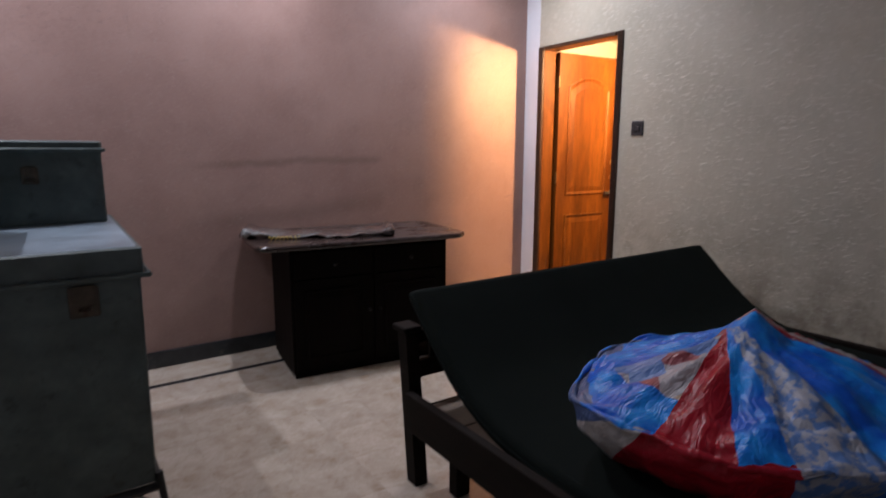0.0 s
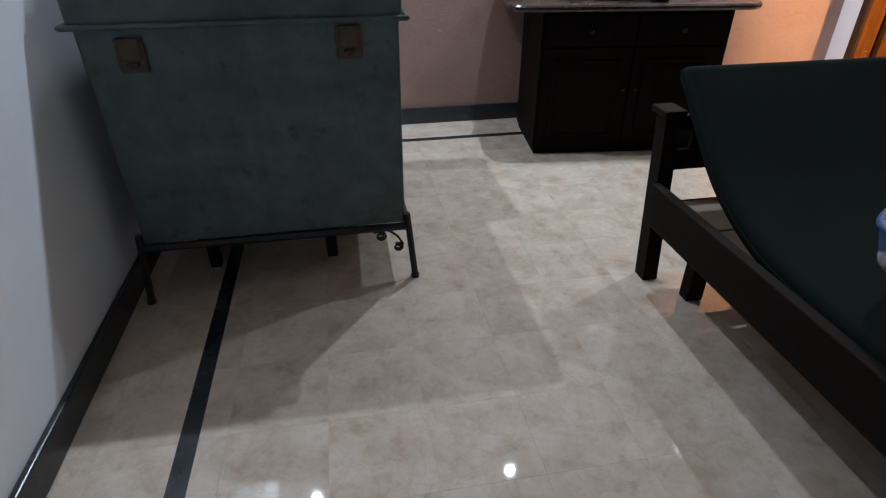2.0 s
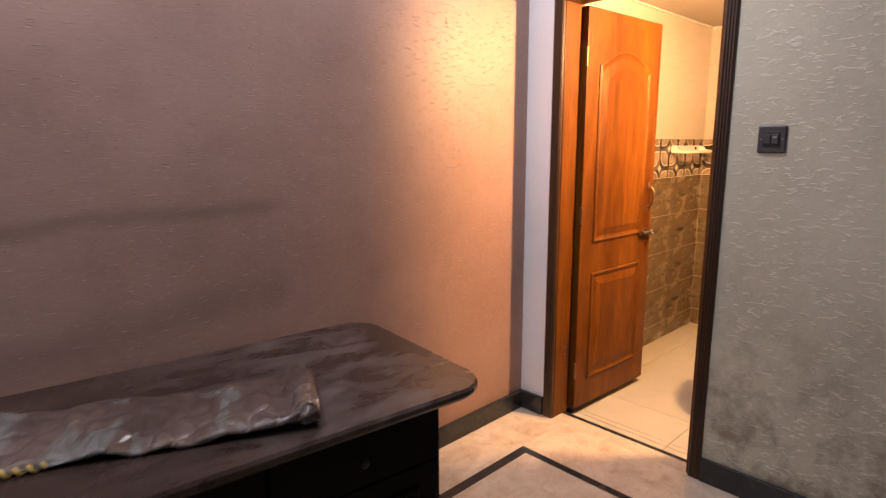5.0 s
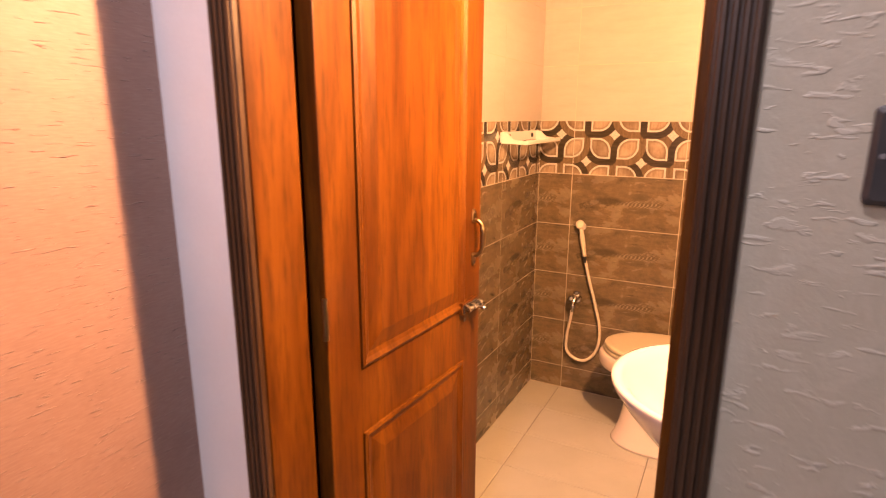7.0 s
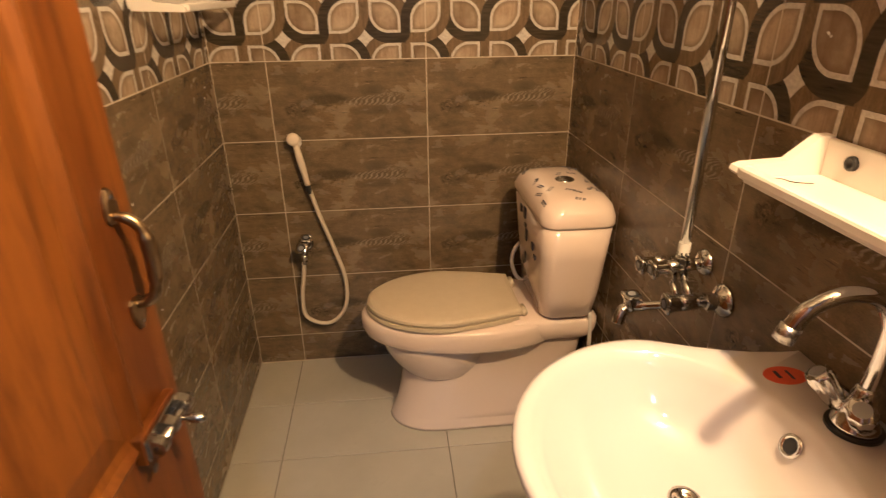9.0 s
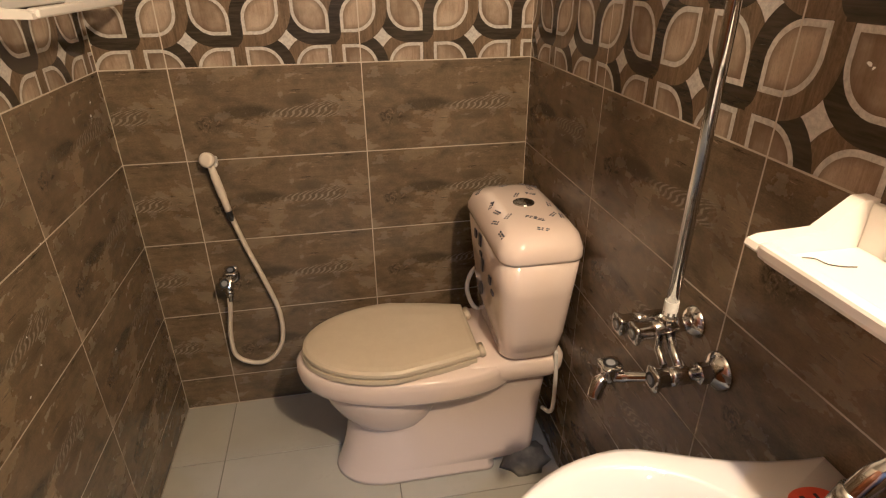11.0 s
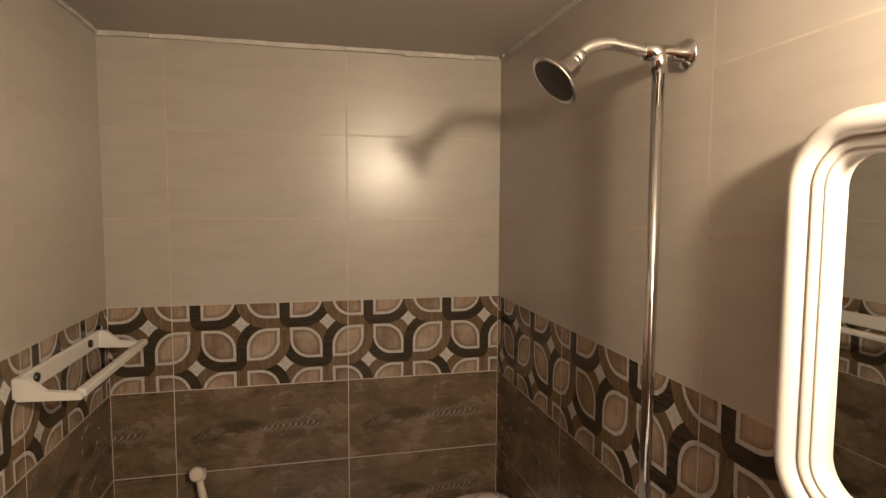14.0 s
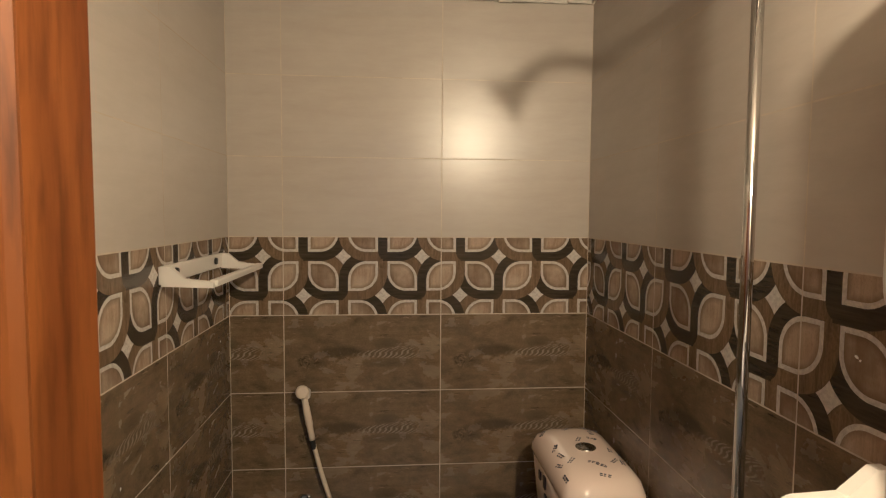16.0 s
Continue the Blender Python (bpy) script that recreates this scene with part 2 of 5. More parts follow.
def bath_floor_tile():
    k = Kit("grey_floor_tile", .33)
    v = k.coord()
    b, f = k.noise(v, 4, 5), k.noise(v, 60, 3)
    col = k.mix(k.ramp(b, .3, .7), (.35, .338, .288), (.415, .402, .35))
    col = k.mix(k.math("MULTIPLY", k.random(), .12), col, (.25, .245, .22))
    col = k.mix(k.math("MULTIPLY", k.ramp(k.noise(v, 9, 7, .7), .58, .7), .25), col, (.20, .18, .14))
    k.bump(f, .04, .0005)
    return k.done(col, k.math("ADD", k.math("MULTIPLY", b, .2), .25))


def brown_tile():
    """Glazed tile printed like weathered wood, the same print on every tile."""
    k = Kit("brown_wood_tile", .22)
    v = k.coord()
    x, y, z = k.split(v)

    def spot(cx, cz, rx, rz, soft=1.0):
        """An elliptic patch with ragged edges."""
        e = k.math("ADD", k.math("POWER", k.math("DIVIDE", k.math("ABSOLUTE", k.math("SUBTRACT", x, cx)), rx), 2.0),
                   k.math("POWER", k.math("DIVIDE", k.math("ABSOLUTE", k.math("SUBTRACT", z, cz)), rz), 2.0))
        e = k.math("ADD", e, k.math("MULTIPLY", k.math("SUBTRACT", k.noise(k.coord((12, 12, 40)), 1.5, 5, .7), .5), 2.2))
        return k.math("SUBTRACT", 1.0, k.ramp(e, .35, .35 + soft))

    cloud = k.noise(k.coord((2.2, 2.2, 4.0)), 3.2, 6, .6, .4)
    mottle = k.noise(k.coord((6, 6, 9)), 4.0, 5, .65)
    grain = k.noise(k.coord((5, 5, 46)), 2.4, 6, .65, .6)
    flake = k.noise(k.coord((11, 11, 105)), 1.9, 4, .65, .3)
    spark = k.noise(k.coord((13, 13, 120)), 1.9, 4, .65, .3)
    where = k.ramp(k.noise(k.coord((3, 3, 8)), 2.6, 3, .5), .48, .62)
    col = k.mix(k.ramp(cloud, .34, .66), (.074, .055, .031), (.176, .128, .072))
    col = k.mix(k.math("MULTIPLY", k.ramp(mottle, .42, .68), .45), col, (.225, .166, .094))
    col = k.mix(k.math("MULTIPLY", k.ramp(grain, .50, .68), .30), col, (.062, .046, .027))
    # dark burnt patches
    for cx, cz, rx, rz, f in ((-.085, .006, .085, .020, .75), (-.175, -.028, .05, .030, .45), (.10, -.035, .10, .016, .40), (.08, .035, .07, .016, .35), (-.20, .09, .07, .03, .3), (.22, -.02, .03, .04, .35)):
        col = k.mix(k.math("MULTIPLY", spot(cx, cz, rx, rz), f), col, (.038, .031, .019))
    # sparse torn fibres: a dark scratch with a pale lip
    col = k.mix(k.math("MULTIPLY", k.math("MULTIPLY", k.ramp(flake, .60, .645), where), .95), col, (.016, .011, .007))
    col = k.mix(k.math("MULTIPLY", k.math("MULTIPLY", k.ramp(spark, .64, .69), where), .8), col, (.40, .31, .20))
    # a run of small pale fish-bone arcs, right of the middle
    zz = k.math("ADD", z, k.math("ADD", .004, k.math("MULTIPLY", x, -.05)))
    bow = k.math("ADD", k.math("MULTIPLY", x, 330.0), k.math("MULTIPLY", k.math("MULTIPLY", zz, k.math("ABSOLUTE", zz)), -30000.0))
    bow = k.math("SUBTRACT", bow, k.math("MULTIPLY", k.math("ABSOLUTE", zz), 190.0))
    bow = k.math("ADD", bow, k.math("MULTIPLY", k.noise(v, 26, 2), 2.2))
    arc = k.ramp(k.math("SINE", bow), -.1, .75)
    wide = k.math("MULTIPLY", k.ramp(x, -.08, .16), .021)
    inside = k.math("MULTIPLY", k.math("LESS_THAN", k.math("ABSOLUTE", zz), k.math("ADD", .003, wide)),
                    k.math("MULTIPLY", k.ramp(x, -.05, .02), k.math("SUBTRACT", 1.0, k.ramp(x, .17, .205))))
    rag = k.ramp(k.noise(v, 60, 4, .65), .36, .52)
    col = k.mix(k.math("MULTIPLY", inside, .45), col, (.075, .058, .037))
    col = k.mix(k.math("MULTIPLY", k.math("MULTIPLY", arc, inside), k.math("MULTIPLY", rag, .62)), col, (.35, .30, .225))
    # a rough knot near one end
    kn = k.math("ADD", k.math("POWER", k.math("ABSOLUTE", k.math("MULTIPLY", k.math("ADD", x, .19), 22.0)), 2.0), k.math("POWER", k.math("ABSOLUTE", k.math("MULTIPLY", k.math("ADD", z, .028), 38.0)), 2.0))
    knot = k.math("SUBTRACT", 1.0, k.ramp(kn, .3, 1.4))
    crack = k.noise(v, 75, 4, .6, 1.0)
    col = k.mix(k.math("MULTIPLY", k.math("MULTIPLY", knot, k.ramp(crack, .53, .60)), .8), col, (.018, .012, .008))
    col = k.mix(k.math("MULTIPLY", k.math("MULTIPLY", knot, k.ramp(crack, .44, .38)), .6), col, (.27, .195, .12))
    speck = k.noise(k.coord((1, 1, 2.2)), 190, 4, .75)
    col = k.mix(k.math("MULTIPLY", k.ramp(speck, .50, .66), .42), col, (.045, .034, .020))
    col = k.mix(k.math("MULTIPLY", k.ramp(speck, .46, .34), .22), col, (.28, .20, .115))
    k.bump(k.math("ADD", grain, k.math("MULTIPLY", flake, .5)), .12, .001)
    return k.done(col, k.math("ADD", k.math("MULTIPLY", cloud, .2), .16))


def leaf_tile():
    """The border: square-tipped leaves in wooden tones, ribbons that wind between them, pale outlines and lozenges."""
    k = Kit("leaf_border_tile", .2)
    v = k.coord()
    x, y, z = k.split(v)
    C, HALF, ROUND, RIB = .135, .38, .47, .235
    u = k.math("ADD", k.math("DIVIDE", x, C), 10.5)
    w = k.math("ADD", k.math("DIVIDE", z, C), 10.5)
    iu, iw = k.math("FLOOR", u), k.math("FLOOR", w)
    par = k.math("MODULO", k.math("ADD", iu, iw), 2.0)          # 0: leaf rises to the right
    row = k.math("MODULO", iw, 2.0)
    ax = k.math("SUBTRACT", k.math("FRACT", u), .5)
    b = k.math("SUBTRACT", k.math("FRACT", w), .5)
    sgn = k.math("SUBTRACT", 1.0, k.math("MULTIPLY", par, 2.0))
    a = k.math("MULTIPLY", ax, sgn)                              # now all leaves rise to the right

    def corner(p, q):
        """Distance to a square that is rounded at one corner."""
        p, q = k.math("SUBTRACT", p, HALF - ROUND), k.math("SUBTRACT", q, HALF - ROUND)
        pp, qq = k.math("MAXIMUM", p, 0.0), k.math("MAXIMUM", q, 0.0)
        far = k.math("SQRT", k.math("ADD", k.math("MULTIPLY", pp, pp), k.math("MULTIPLY", qq, qq)))
        return k.math("SUBTRACT", k.math("ADD", far, k.math("MINIMUM", k.math("MAXIMUM", p, q), 0.0)), ROUND)

    def leaf(p, q):
        mp, mq = k.math("MULTIPLY", p, -1.0), k.math("MULTIPLY", q, -1.0)
        return k.math("MAXIMUM", corner(p, mq), corner(mp, q))

    def beyond(p):
        """The same place as the next leaf sees it, mirrored at the cell's edge."""
        return k.math("SUBTRACT", k.math("SIGN", p), p)

    def inv(p):
        return k.math("SUBTRACT", 1.0, p)

    def both(*m):
        out = m[0]
        for e in m[1:]:
            out = k.math("MULTIPLY", out, e)
        return out

    def pick(mask, yes, no):
        return k.math("ADD", k.math("MULTIPLY", mask, yes), k.math("MULTIPLY", inv(mask), no))

    d = leaf(a, b)
    dh, dv = leaf(beyond(a), b), leaf(a, beyond(b))
    east = k.math("GREATER_THAN", ax, 0.0)
    up = k.math("GREATER_THAN", b, 0.0)
    # which flank of the leaf: above or below its long axis, and so west or east
    over = k.math("GREATER_THAN", b, a)
    west_flank = pick(par, inv(over), over)
    dark_side = pick(row, inv(west_flank), west_flank)
    # upright gap: dark between a falling leaf and a rising one
    gap_dark = pick(east, par, inv(par))
    loses = pick(row, inv(par), par)
    dark_side = pick(both(loses, k.math("LESS_THAN", dh, RIB)), gap_dark, dark_side)
    # level gap: the ribbon of the leaf above runs over
    col_dark = pick(row, inv(par), par)
    dark_side = pick(both(up, k.math("LESS_THAN", dv, RIB)), col_dark, dark_side)
    # the dark ribbon turns round one tip at every meeting of four tips
    nu, nw = k.math("ROUND", u), k.math("ROUND", w)
    nx, nz = k.math("SUBTRACT", u, nu), k.math("SUBTRACT", w, nw)
    tips = k.math("MODULO", k.math("ADD", nu, nw), 2.0)          # tips meet where a rising leaf has its corner
    low = k.math("MODULO", nw, 2.0)
    # below a row of the first kind the ribbon comes from the west, above it from the east
    turn_x = k.math("ADD", k.math("MULTIPLY", nx, k.math("SUBTRACT", 1.0, k.math("MULTIPLY", low, 2.0))), .12)
    turn_z = k.math("SUBTRACT", .12, nz)
    tx, tz = k.math("MAXIMUM", turn_x, 0.0), k.math("MAXIMUM", turn_z, 0.0)
    td = k.math("SQRT", k.math("ADD", k.math("MULTIPLY", tx, tx), k.math("MULTIPLY", tz, tz)))
    near = both(k.math("LESS_THAN", k.math("ABSOLUTE", nx), .25), k.math("LESS_THAN", k.math("ABSOLUTE", nz), .25), inv(tips))
    dark_side = pick(both(near, k.math("LESS_THAN", td, RIB)), 1.0, dark_side)
    g = k.noise(k.coord((4, 4, 42)), 3, 5, .65, .6)
    gv = k.noise(k.coord((42, 42, 5)), 2.4, 6, .7, .8)
    g2 = k.noise(v, 11, 4)
    ring = k.math("SINE", k.math("MULTIPLY", k.noise(k.coord((1.6, 1.6, 1)), 9, 2, .4, .5), 70.0))
    tan = k.mix(k.ramp(gv, .35, .7), (.21, .148, .092), (.37, .285, .20))
    tan = k.mix(k.math("MULTIPLY", k.ramp(g2, .38, .66), .7), tan, (.44, .36, .265))
    tan = k.mix(k.math("MULTIPLY", k.math("MULTIPLY", par, k.ramp(g2, .8, .25)), .85), tan, (.115, .080, .048))
    brown = k.mix(k.ramp(gv, .35, .7), (.085, .058, .030), (.20, .142, .080))
    brown = k.mix(k.math("MULTIPLY", k.ramp(ring, .3, .9), .16), brown, (.26, .19, .12))
    brown = k.mix(k.math("MULTIPLY", k.ramp(g2, .4, .7), .35), brown, (.085, .060, .034))
    dark = k.mix(k.ramp(g, .35, .7), (.026, .020, .013), (.056, .044, .030))
    pale = k.mix(k.ramp(k.noise(v, 110, 4, .7), .35, .65), (.36, .335, .30), (.56, .52, .465))
    speck = k.noise(k.coord((2.2, 2.2, 1)), 170, 4, .75)
    brown = k.mix(k.math("MULTIPLY", k.ramp(speck, .50, .66), .45), brown, (.05, .034, .018))
    tan = k.mix(k.math("MULTIPLY", k.ramp(speck, .50, .66), .35), tan, (.15, .105, .06))
    col = k.mix(dark_side, brown, dark)
    edge = k.ramp(k.math("ABSOLUTE", k.math("SUBTRACT", d, RIB)), .0, .03)
    col = k.mix(k.math("MULTIPLY", inv(edge), .35), col, (.03, .022, .014))
    col = k.mix(k.math("GREATER_THAN", d, RIB), col, pale)
    col = k.mix(k.math("LESS_THAN", d, 0.0), col, pale)
    col = k.mix(k.math("LESS_THAN", d, -.066), col, tan)
    rim = both(k.math("LESS_THAN", d, -.066), inv(k.ramp(k.math("MULTIPLY", d, -1.0), .066, .16)))
    col = k.mix(k.math("MULTIPLY", rim, .6), col, (.085, .055, .030))
    k.bump(gv, .06, .0008)
    return k.done(col)


def light_tile():
    k = Kit("beige_tile", .2)
    v = k.coord()
    streak = k.noise(k.coord((2, 2, 9)), 2.4, 6, .65)
    b = k.noise(v, 3, 4)
    col = k.mix(k.ramp(streak, .3, .7), (.365, .325, .275), (.425, .387, .335))
    col = k.mix(k.math("MULTIPLY", k.ramp(b, .35, .7), .4), col, (.40, .37, .325))
    k.bump(k.noise(v, 120, 2), .03, .0004)
    return k.done(col, k.math("ADD", k.math("MULTIPLY", streak, .05), .262))


def mattress_cloth():
    k = Kit("dark_green_cloth", .9)
    v = k.coord()
    f = k.noise(v, 320, 2)
    col = k.mix(k.ramp(k.noise(v, 2.5, 5), .3, .7), (.0055, .0085, .0072), (.009, .0125, .0108))
    col = k.mix(k.math("MULTIPLY", k.ramp(f, .4, .7), .3), col, (.016, .02, .0185))
    k.p.inputs["Specular IOR Level"].default_value = .06
    k.bump(f, .3, .001)
    return k.done(col)


def print_cloth():
    """Printed plastic cloth: blue over the top, white and red below, small scraps of colour between."""
    k = Kit("printed_bag_cloth", .34)
    v = k.coord()
    x, y, z = k.split(v)
    wob = k.math("MULTIPLY", k.math("SUBTRACT", k.noise(v, 6, 3), .5), .06)
    ang = k.math("ARCTAN2", y, x)
    ang = k.math("ADD", ang, k.math("MULTIPLY", k.math("LESS_THAN", ang, 0.0), 2 * math.pi))     # 0 to 2 pi round the knot
    ang = k.math("ADD", ang, k.math("MULTIPLY", wob, 2.0))

    def between(a, b):
        return k.math("MULTIPLY", k.math("GREATER_THAN", ang, a), k.math("LESS_THAN", ang, b))
    white = k.mix(k.ramp(k.noise(v, 9, 4), .35, .65), (.34, .32, .32), (.46, .44, .43))
    red = k.mix(k.ramp(k.noise(v, 9, 4), .35, .65), (.26, .005, .014), (.38, .009, .022))
    blue = k.mix(k.ramp(k.noise(v, 8, 4), .40, .60), (.002, .10, .56), (.002, .27, .78))
    pale = k.mix(k.ramp(k.noise(v, 34, 3), .45, .55), (.10, .22, .50), (.40, .42, .48))
    low = k.mix(k.math("LESS_THAN", y, k.math("ADD", k.math("SUBTRACT", .09, k.math("MULTIPLY", z, .8)), wob)), white, red)
    strip = k.math("GREATER_THAN", k.math("ADD", z, k.math("MULTIPLY", y, .45)), .215)
    low = k.mix(strip, low, (.075, .115, .24))
    vor = node(k.n, "ShaderNodeTexVoronoi", Scale=12.0)
    k.l.new(v, vor.inputs["Vector"])
    pick = k.split(vor.outputs["Color"])[0]
    scrap = k.mix(k.math("GREATER_THAN", pick, .38), (.36, .34, .36), (.10, .20, .45))
    scrap = k.mix(k.math("GREATER_THAN", pick, .60), scrap, (.33, .23, .15))
    scrap = k.mix(k.math("GREATER_THAN", pick, .76), scrap, (.27, .07, .08))
    inner = k.math("LESS_THAN", k.math("ADD", k.math("MULTIPLY", x, x), k.math("MULTIPLY", y, y)), .125)
    high = k.mix(k.math("MULTIPLY", between(2.62, 3.35), inner), blue, scrap)
    high = k.mix(between(3.35, 3.70), high, red)
    col = k.mix(k.math("GREATER_THAN", z, k.math("ADD", .215, wob)), low, high)
    col = k.mix(between(3.95, 4.35), col, pale)
    col = k.mix(between(4.35, 5.2), col, blue)
    stripes = k.mix(k.math("GREATER_THAN", k.math("SINE", k.math("MULTIPLY", ang, 40.0)), .1), white, red)
    col = k.mix(between(5.2, 5.75), col, stripes)
    k.p.inputs["Specular IOR Level"].default_value = .28
    pleat = k.n.new("ShaderNodeCombineXYZ")
    k.l.new(k.math("MULTIPLY", ang, 3.2), pleat.inputs[0])
    k.l.new(k.math("MULTIPLY", k.math("SQRT", k.math("ADD", k.math("MULTIPLY", x, x), k.math("MULTIPLY", y, y))), 3.0), pleat.inputs[1])
    k.l.new(k.math("MULTIPLY", z, 5.0), pleat.inputs[2])
    folds = k.math("ABSOLUTE", k.math("SUBTRACT", k.noise(pleat.outputs[0], 2.6, 3, .5, .6), .5))
    k.bump(k.math("ADD", k.math("MULTIPLY", k.ramp(folds, .0, .16), 1.6), k.noise(v, 24, 4, .55, .3)), .28, .010)
    return k.done(col)


def package_plastic():
    k = Kit("brown_wrapped_plastic", .16)
    v = k.coord()
    x, y, z = k.split(v)
    b = k.noise(v, 5, 5)
    col = k.mix(k.ramp(b, .35, .65), (.038, .026, .023), (.105, .076, .068))
    col = k.mix(k.math("MULTIPLY", k.ramp(k.noise(v, 17, 5, .7), .5, .62), .6), col, (.06, .040, .036))
    col = k.mix(k.math("MULTIPLY", k.ramp(k.noise(k.coord((2.2, .6, 1)), 4, 3), .52, .58), .6), col, (.16, .18, .18))
    crease = node(k.n, "ShaderNodeTexVoronoi", Scale=24.0, feature="DISTANCE_TO_EDGE")
    k.l.new(k.coord((1, .55, 1)), crease.inputs["Vector"])
    folds = k.math("ADD", k.ramp(crease.outputs["Distance"], .0, .22), k.math("MULTIPLY", k.noise(k.coord((1, .35, 1)), 30, 5, .6), 1.2))
    k.bump(folds, .8, .008)
    k.p.inputs["Coat Weight"].default_value = 1.0
    k.p.inputs["Coat Roughness"].default_value = .05
    return k.done(col)


def dusty_top():
    """Dark veneer with wiped, pale dust towards one end."""
    k = Kit("dusty_walnut_top", .3)
    v = k.coord()
    x, y, z = k.split(v)
    a = k.noise(k.coord((.12, 1, 1)), 9, 5, .6, 1.2)
    fine = k.noise(k.coord((.12, 1, 1)), 70, 4, .6)
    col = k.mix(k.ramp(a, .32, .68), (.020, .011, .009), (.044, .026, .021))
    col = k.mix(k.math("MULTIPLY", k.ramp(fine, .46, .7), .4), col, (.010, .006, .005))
    smear = k.math("MULTIPLY", k.ramp(k.noise(k.coord((1, 2.2, 1)), 5, 6, .65, .5), .44, .62), k.ramp(x, .25, .75))
    smear = k.math("MULTIPLY", smear, k.math("SUBTRACT", 1.0, k.ramp(x, .98, 1.10)))
    dust = k.math("ADD", k.math("MULTIPLY", smear, .26), k.math("MULTIPLY", k.ramp(k.noise(v, 3.5, 6, .7), .45, .7), .05))
    col = k.mix(dust, col, (.23, .20, .195))
    k.p.inputs["Coat Weight"].default_value = .12
    k.p.inputs["Coat Roughness"].default_value = .18
    return k.done(col, k.math("ADD", k.math("MULTIPLY", dust, .5), .26))


def rust_plate():
    return worn("rusty_steel", (.085, .066, .046), .7, .2, .5, 14, 90, .4, .002, (.05, .026, .012))


M_MAUVE, M_GREY, M_MARBLE = wall_paper_mauve(), wall_paper_grey(), marble()
M_WHITE = worn("white_wall_paint", (.72, .75, .79), .55, 0, .06, 2.5, 130, .12, .0012)
M_CEIL = worn("white_ceiling_paint", (.74, .74, .73), .7, 0, .04, 2, 90, .06, .001)
M_BATHCEIL = worn("grey_bath_ceiling", (.42, .38, .33), .5, 0, .08, 2, 60, .08, .001)
M_BLACK = worn("black_marble_skirting", (.020, .024, .027), .22, 0, .3, 9, 120, .03, .0005, (.05, .05, .048))
M_GROUT = worn("pale_grout", (.47, .41, .32), .8, 0, .15, 14, 120, .1, .0005)
M_FGROUT = worn("dark_floor_grout", (.10, .085, .065), .85, 0, .3, 14, 120, .2, .001)
M_BTILE, M_LEAF, M_LTILE, M_FTILE = brown_tile(), leaf_tile(), light_tile(), bath_floor_tile()
M_DOOR = wood("orange_brown_door_wood", (.062, .017, .0015), (.150, .050, .004), .46, "Z", .04, 1.0, .2, .65)
M_FRAME = wood("dark_brown_frame_wood", (.036, .017, .008), (.075, .036, .017), .4, "Z", .2)
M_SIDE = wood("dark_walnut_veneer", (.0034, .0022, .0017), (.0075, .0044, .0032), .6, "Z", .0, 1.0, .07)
M_SIDETOP = dusty_top()
M_BED = wood("old_dark_bed_wood", (.006, .0045, .0035), (.017, .0115, .0085), .7, "Y", .0, 1.0, .1)
M_PLANK = worn("dusty_bed_board", (.16, .12, .085), .75, 0, .25, 6, 50, .2, .002)
M_TRUNK = worn("grey_green_galvanised_steel", (.086, .116, .112), .5, .4, .3, 9, 38, .35, .002, (.044, .052, .046))
# trunk steel again, paler and bluer: overhead light put into the colour
M_TRUNKLIT = worn("galvanised_steel_lit_top", (.28, .36, .42), .42, .5, .2, 6, 40, .15, .001)
M_IRON = worn("black_painted_iron", (.022, .022, .022), .5, .5, .3, 12, 80, .1, .001)
M_RUST = rust_plate()
M_CERAMIC = worn("cream_ceramic", (.74, .62, .54), .08, 0, .02, 2, 8, .0, .0005, None, .6)
M_BASIN = worn("ivory_ceramic", (.56, .53, .52), .07, 0, .02, 2, 8, .0, .0005, None, .6)
_k = Kit("beige_seat_plastic", .34)
M_SEAT = _k.done(_k.mix(_k.ramp(_k.noise(_k.coord(), 30, 5, .7), .3, .75), (.515, .445, .325), (.475, .405, .292)))
M_IVORY = worn("ivory_plastic", (.68, .645, .60), .3, 0, .03, 4, 60, .03, .0004)
M_HOSE = worn("cream_hose_plastic", (.58, .50, .39), .35, 0, .05, 8, 120, .1, .0005)
M_CHROME = plain_metal("chrome", (.72, .71, .70), .07)
M_OLDCHROME = plain_metal("tarnished_steel", (.50, .48, .44), .24)
M_BRASS = plain_metal("antique_brass", (.30, .22, .12), .3)
M_BLACKP = worn("black_plastic", (.015, .015, .016), .4, 0, .2, 9, 80, .05, .0005)
M_DGREY = worn("dark_grey_plastic", (.045, .045, .048), .35, 0, .2, 9, 80, .05, .0005)
M_LGREY = worn("grey_switch_plastic", (.22, .22, .23), .35, 0, .1, 9, 80, .05, .0005)
M_RED = worn("red_orange_sticker", (.62, .085, .03), .35, 0, .12, 30, 90, .05, .0005)
M_INK = worn("blue_black_ink", (.035, .035, .06), .4, 0, .2, 40, 90, .02, .0002)
M_CLOTH, M_BAG, M_PACK = mattress_cloth(), print_cloth(), package_plastic()
M_CEMENT = worn("grey_cement", (.17, .16, .14), .9, 0, .3, 18, 80, .6, .004)
M_TAPE = worn("white_thread_tape", (.75, .74, .70), .7, 0, .1, 60, 200, .3, .001)
M_YELLOW = worn("yellow_cord", (.50, .36, .07), .5, 0, .2, 60, 200, .2, .001)
_k = Kit("mirror_glass", .02, 1.0)
M_MIRROR = _k.done((.86, .88, .87))
_k = Kit("lamp_glow", .4)
_k.p.inputs["Emission Color"].default_value = (1, .63, .3, 1)
_k.p.inputs["Emission Strength"].default_value = 6
M_GLOW = _k.done((.9, .85, .75))
_k = Kit("downlight_glow", .4)
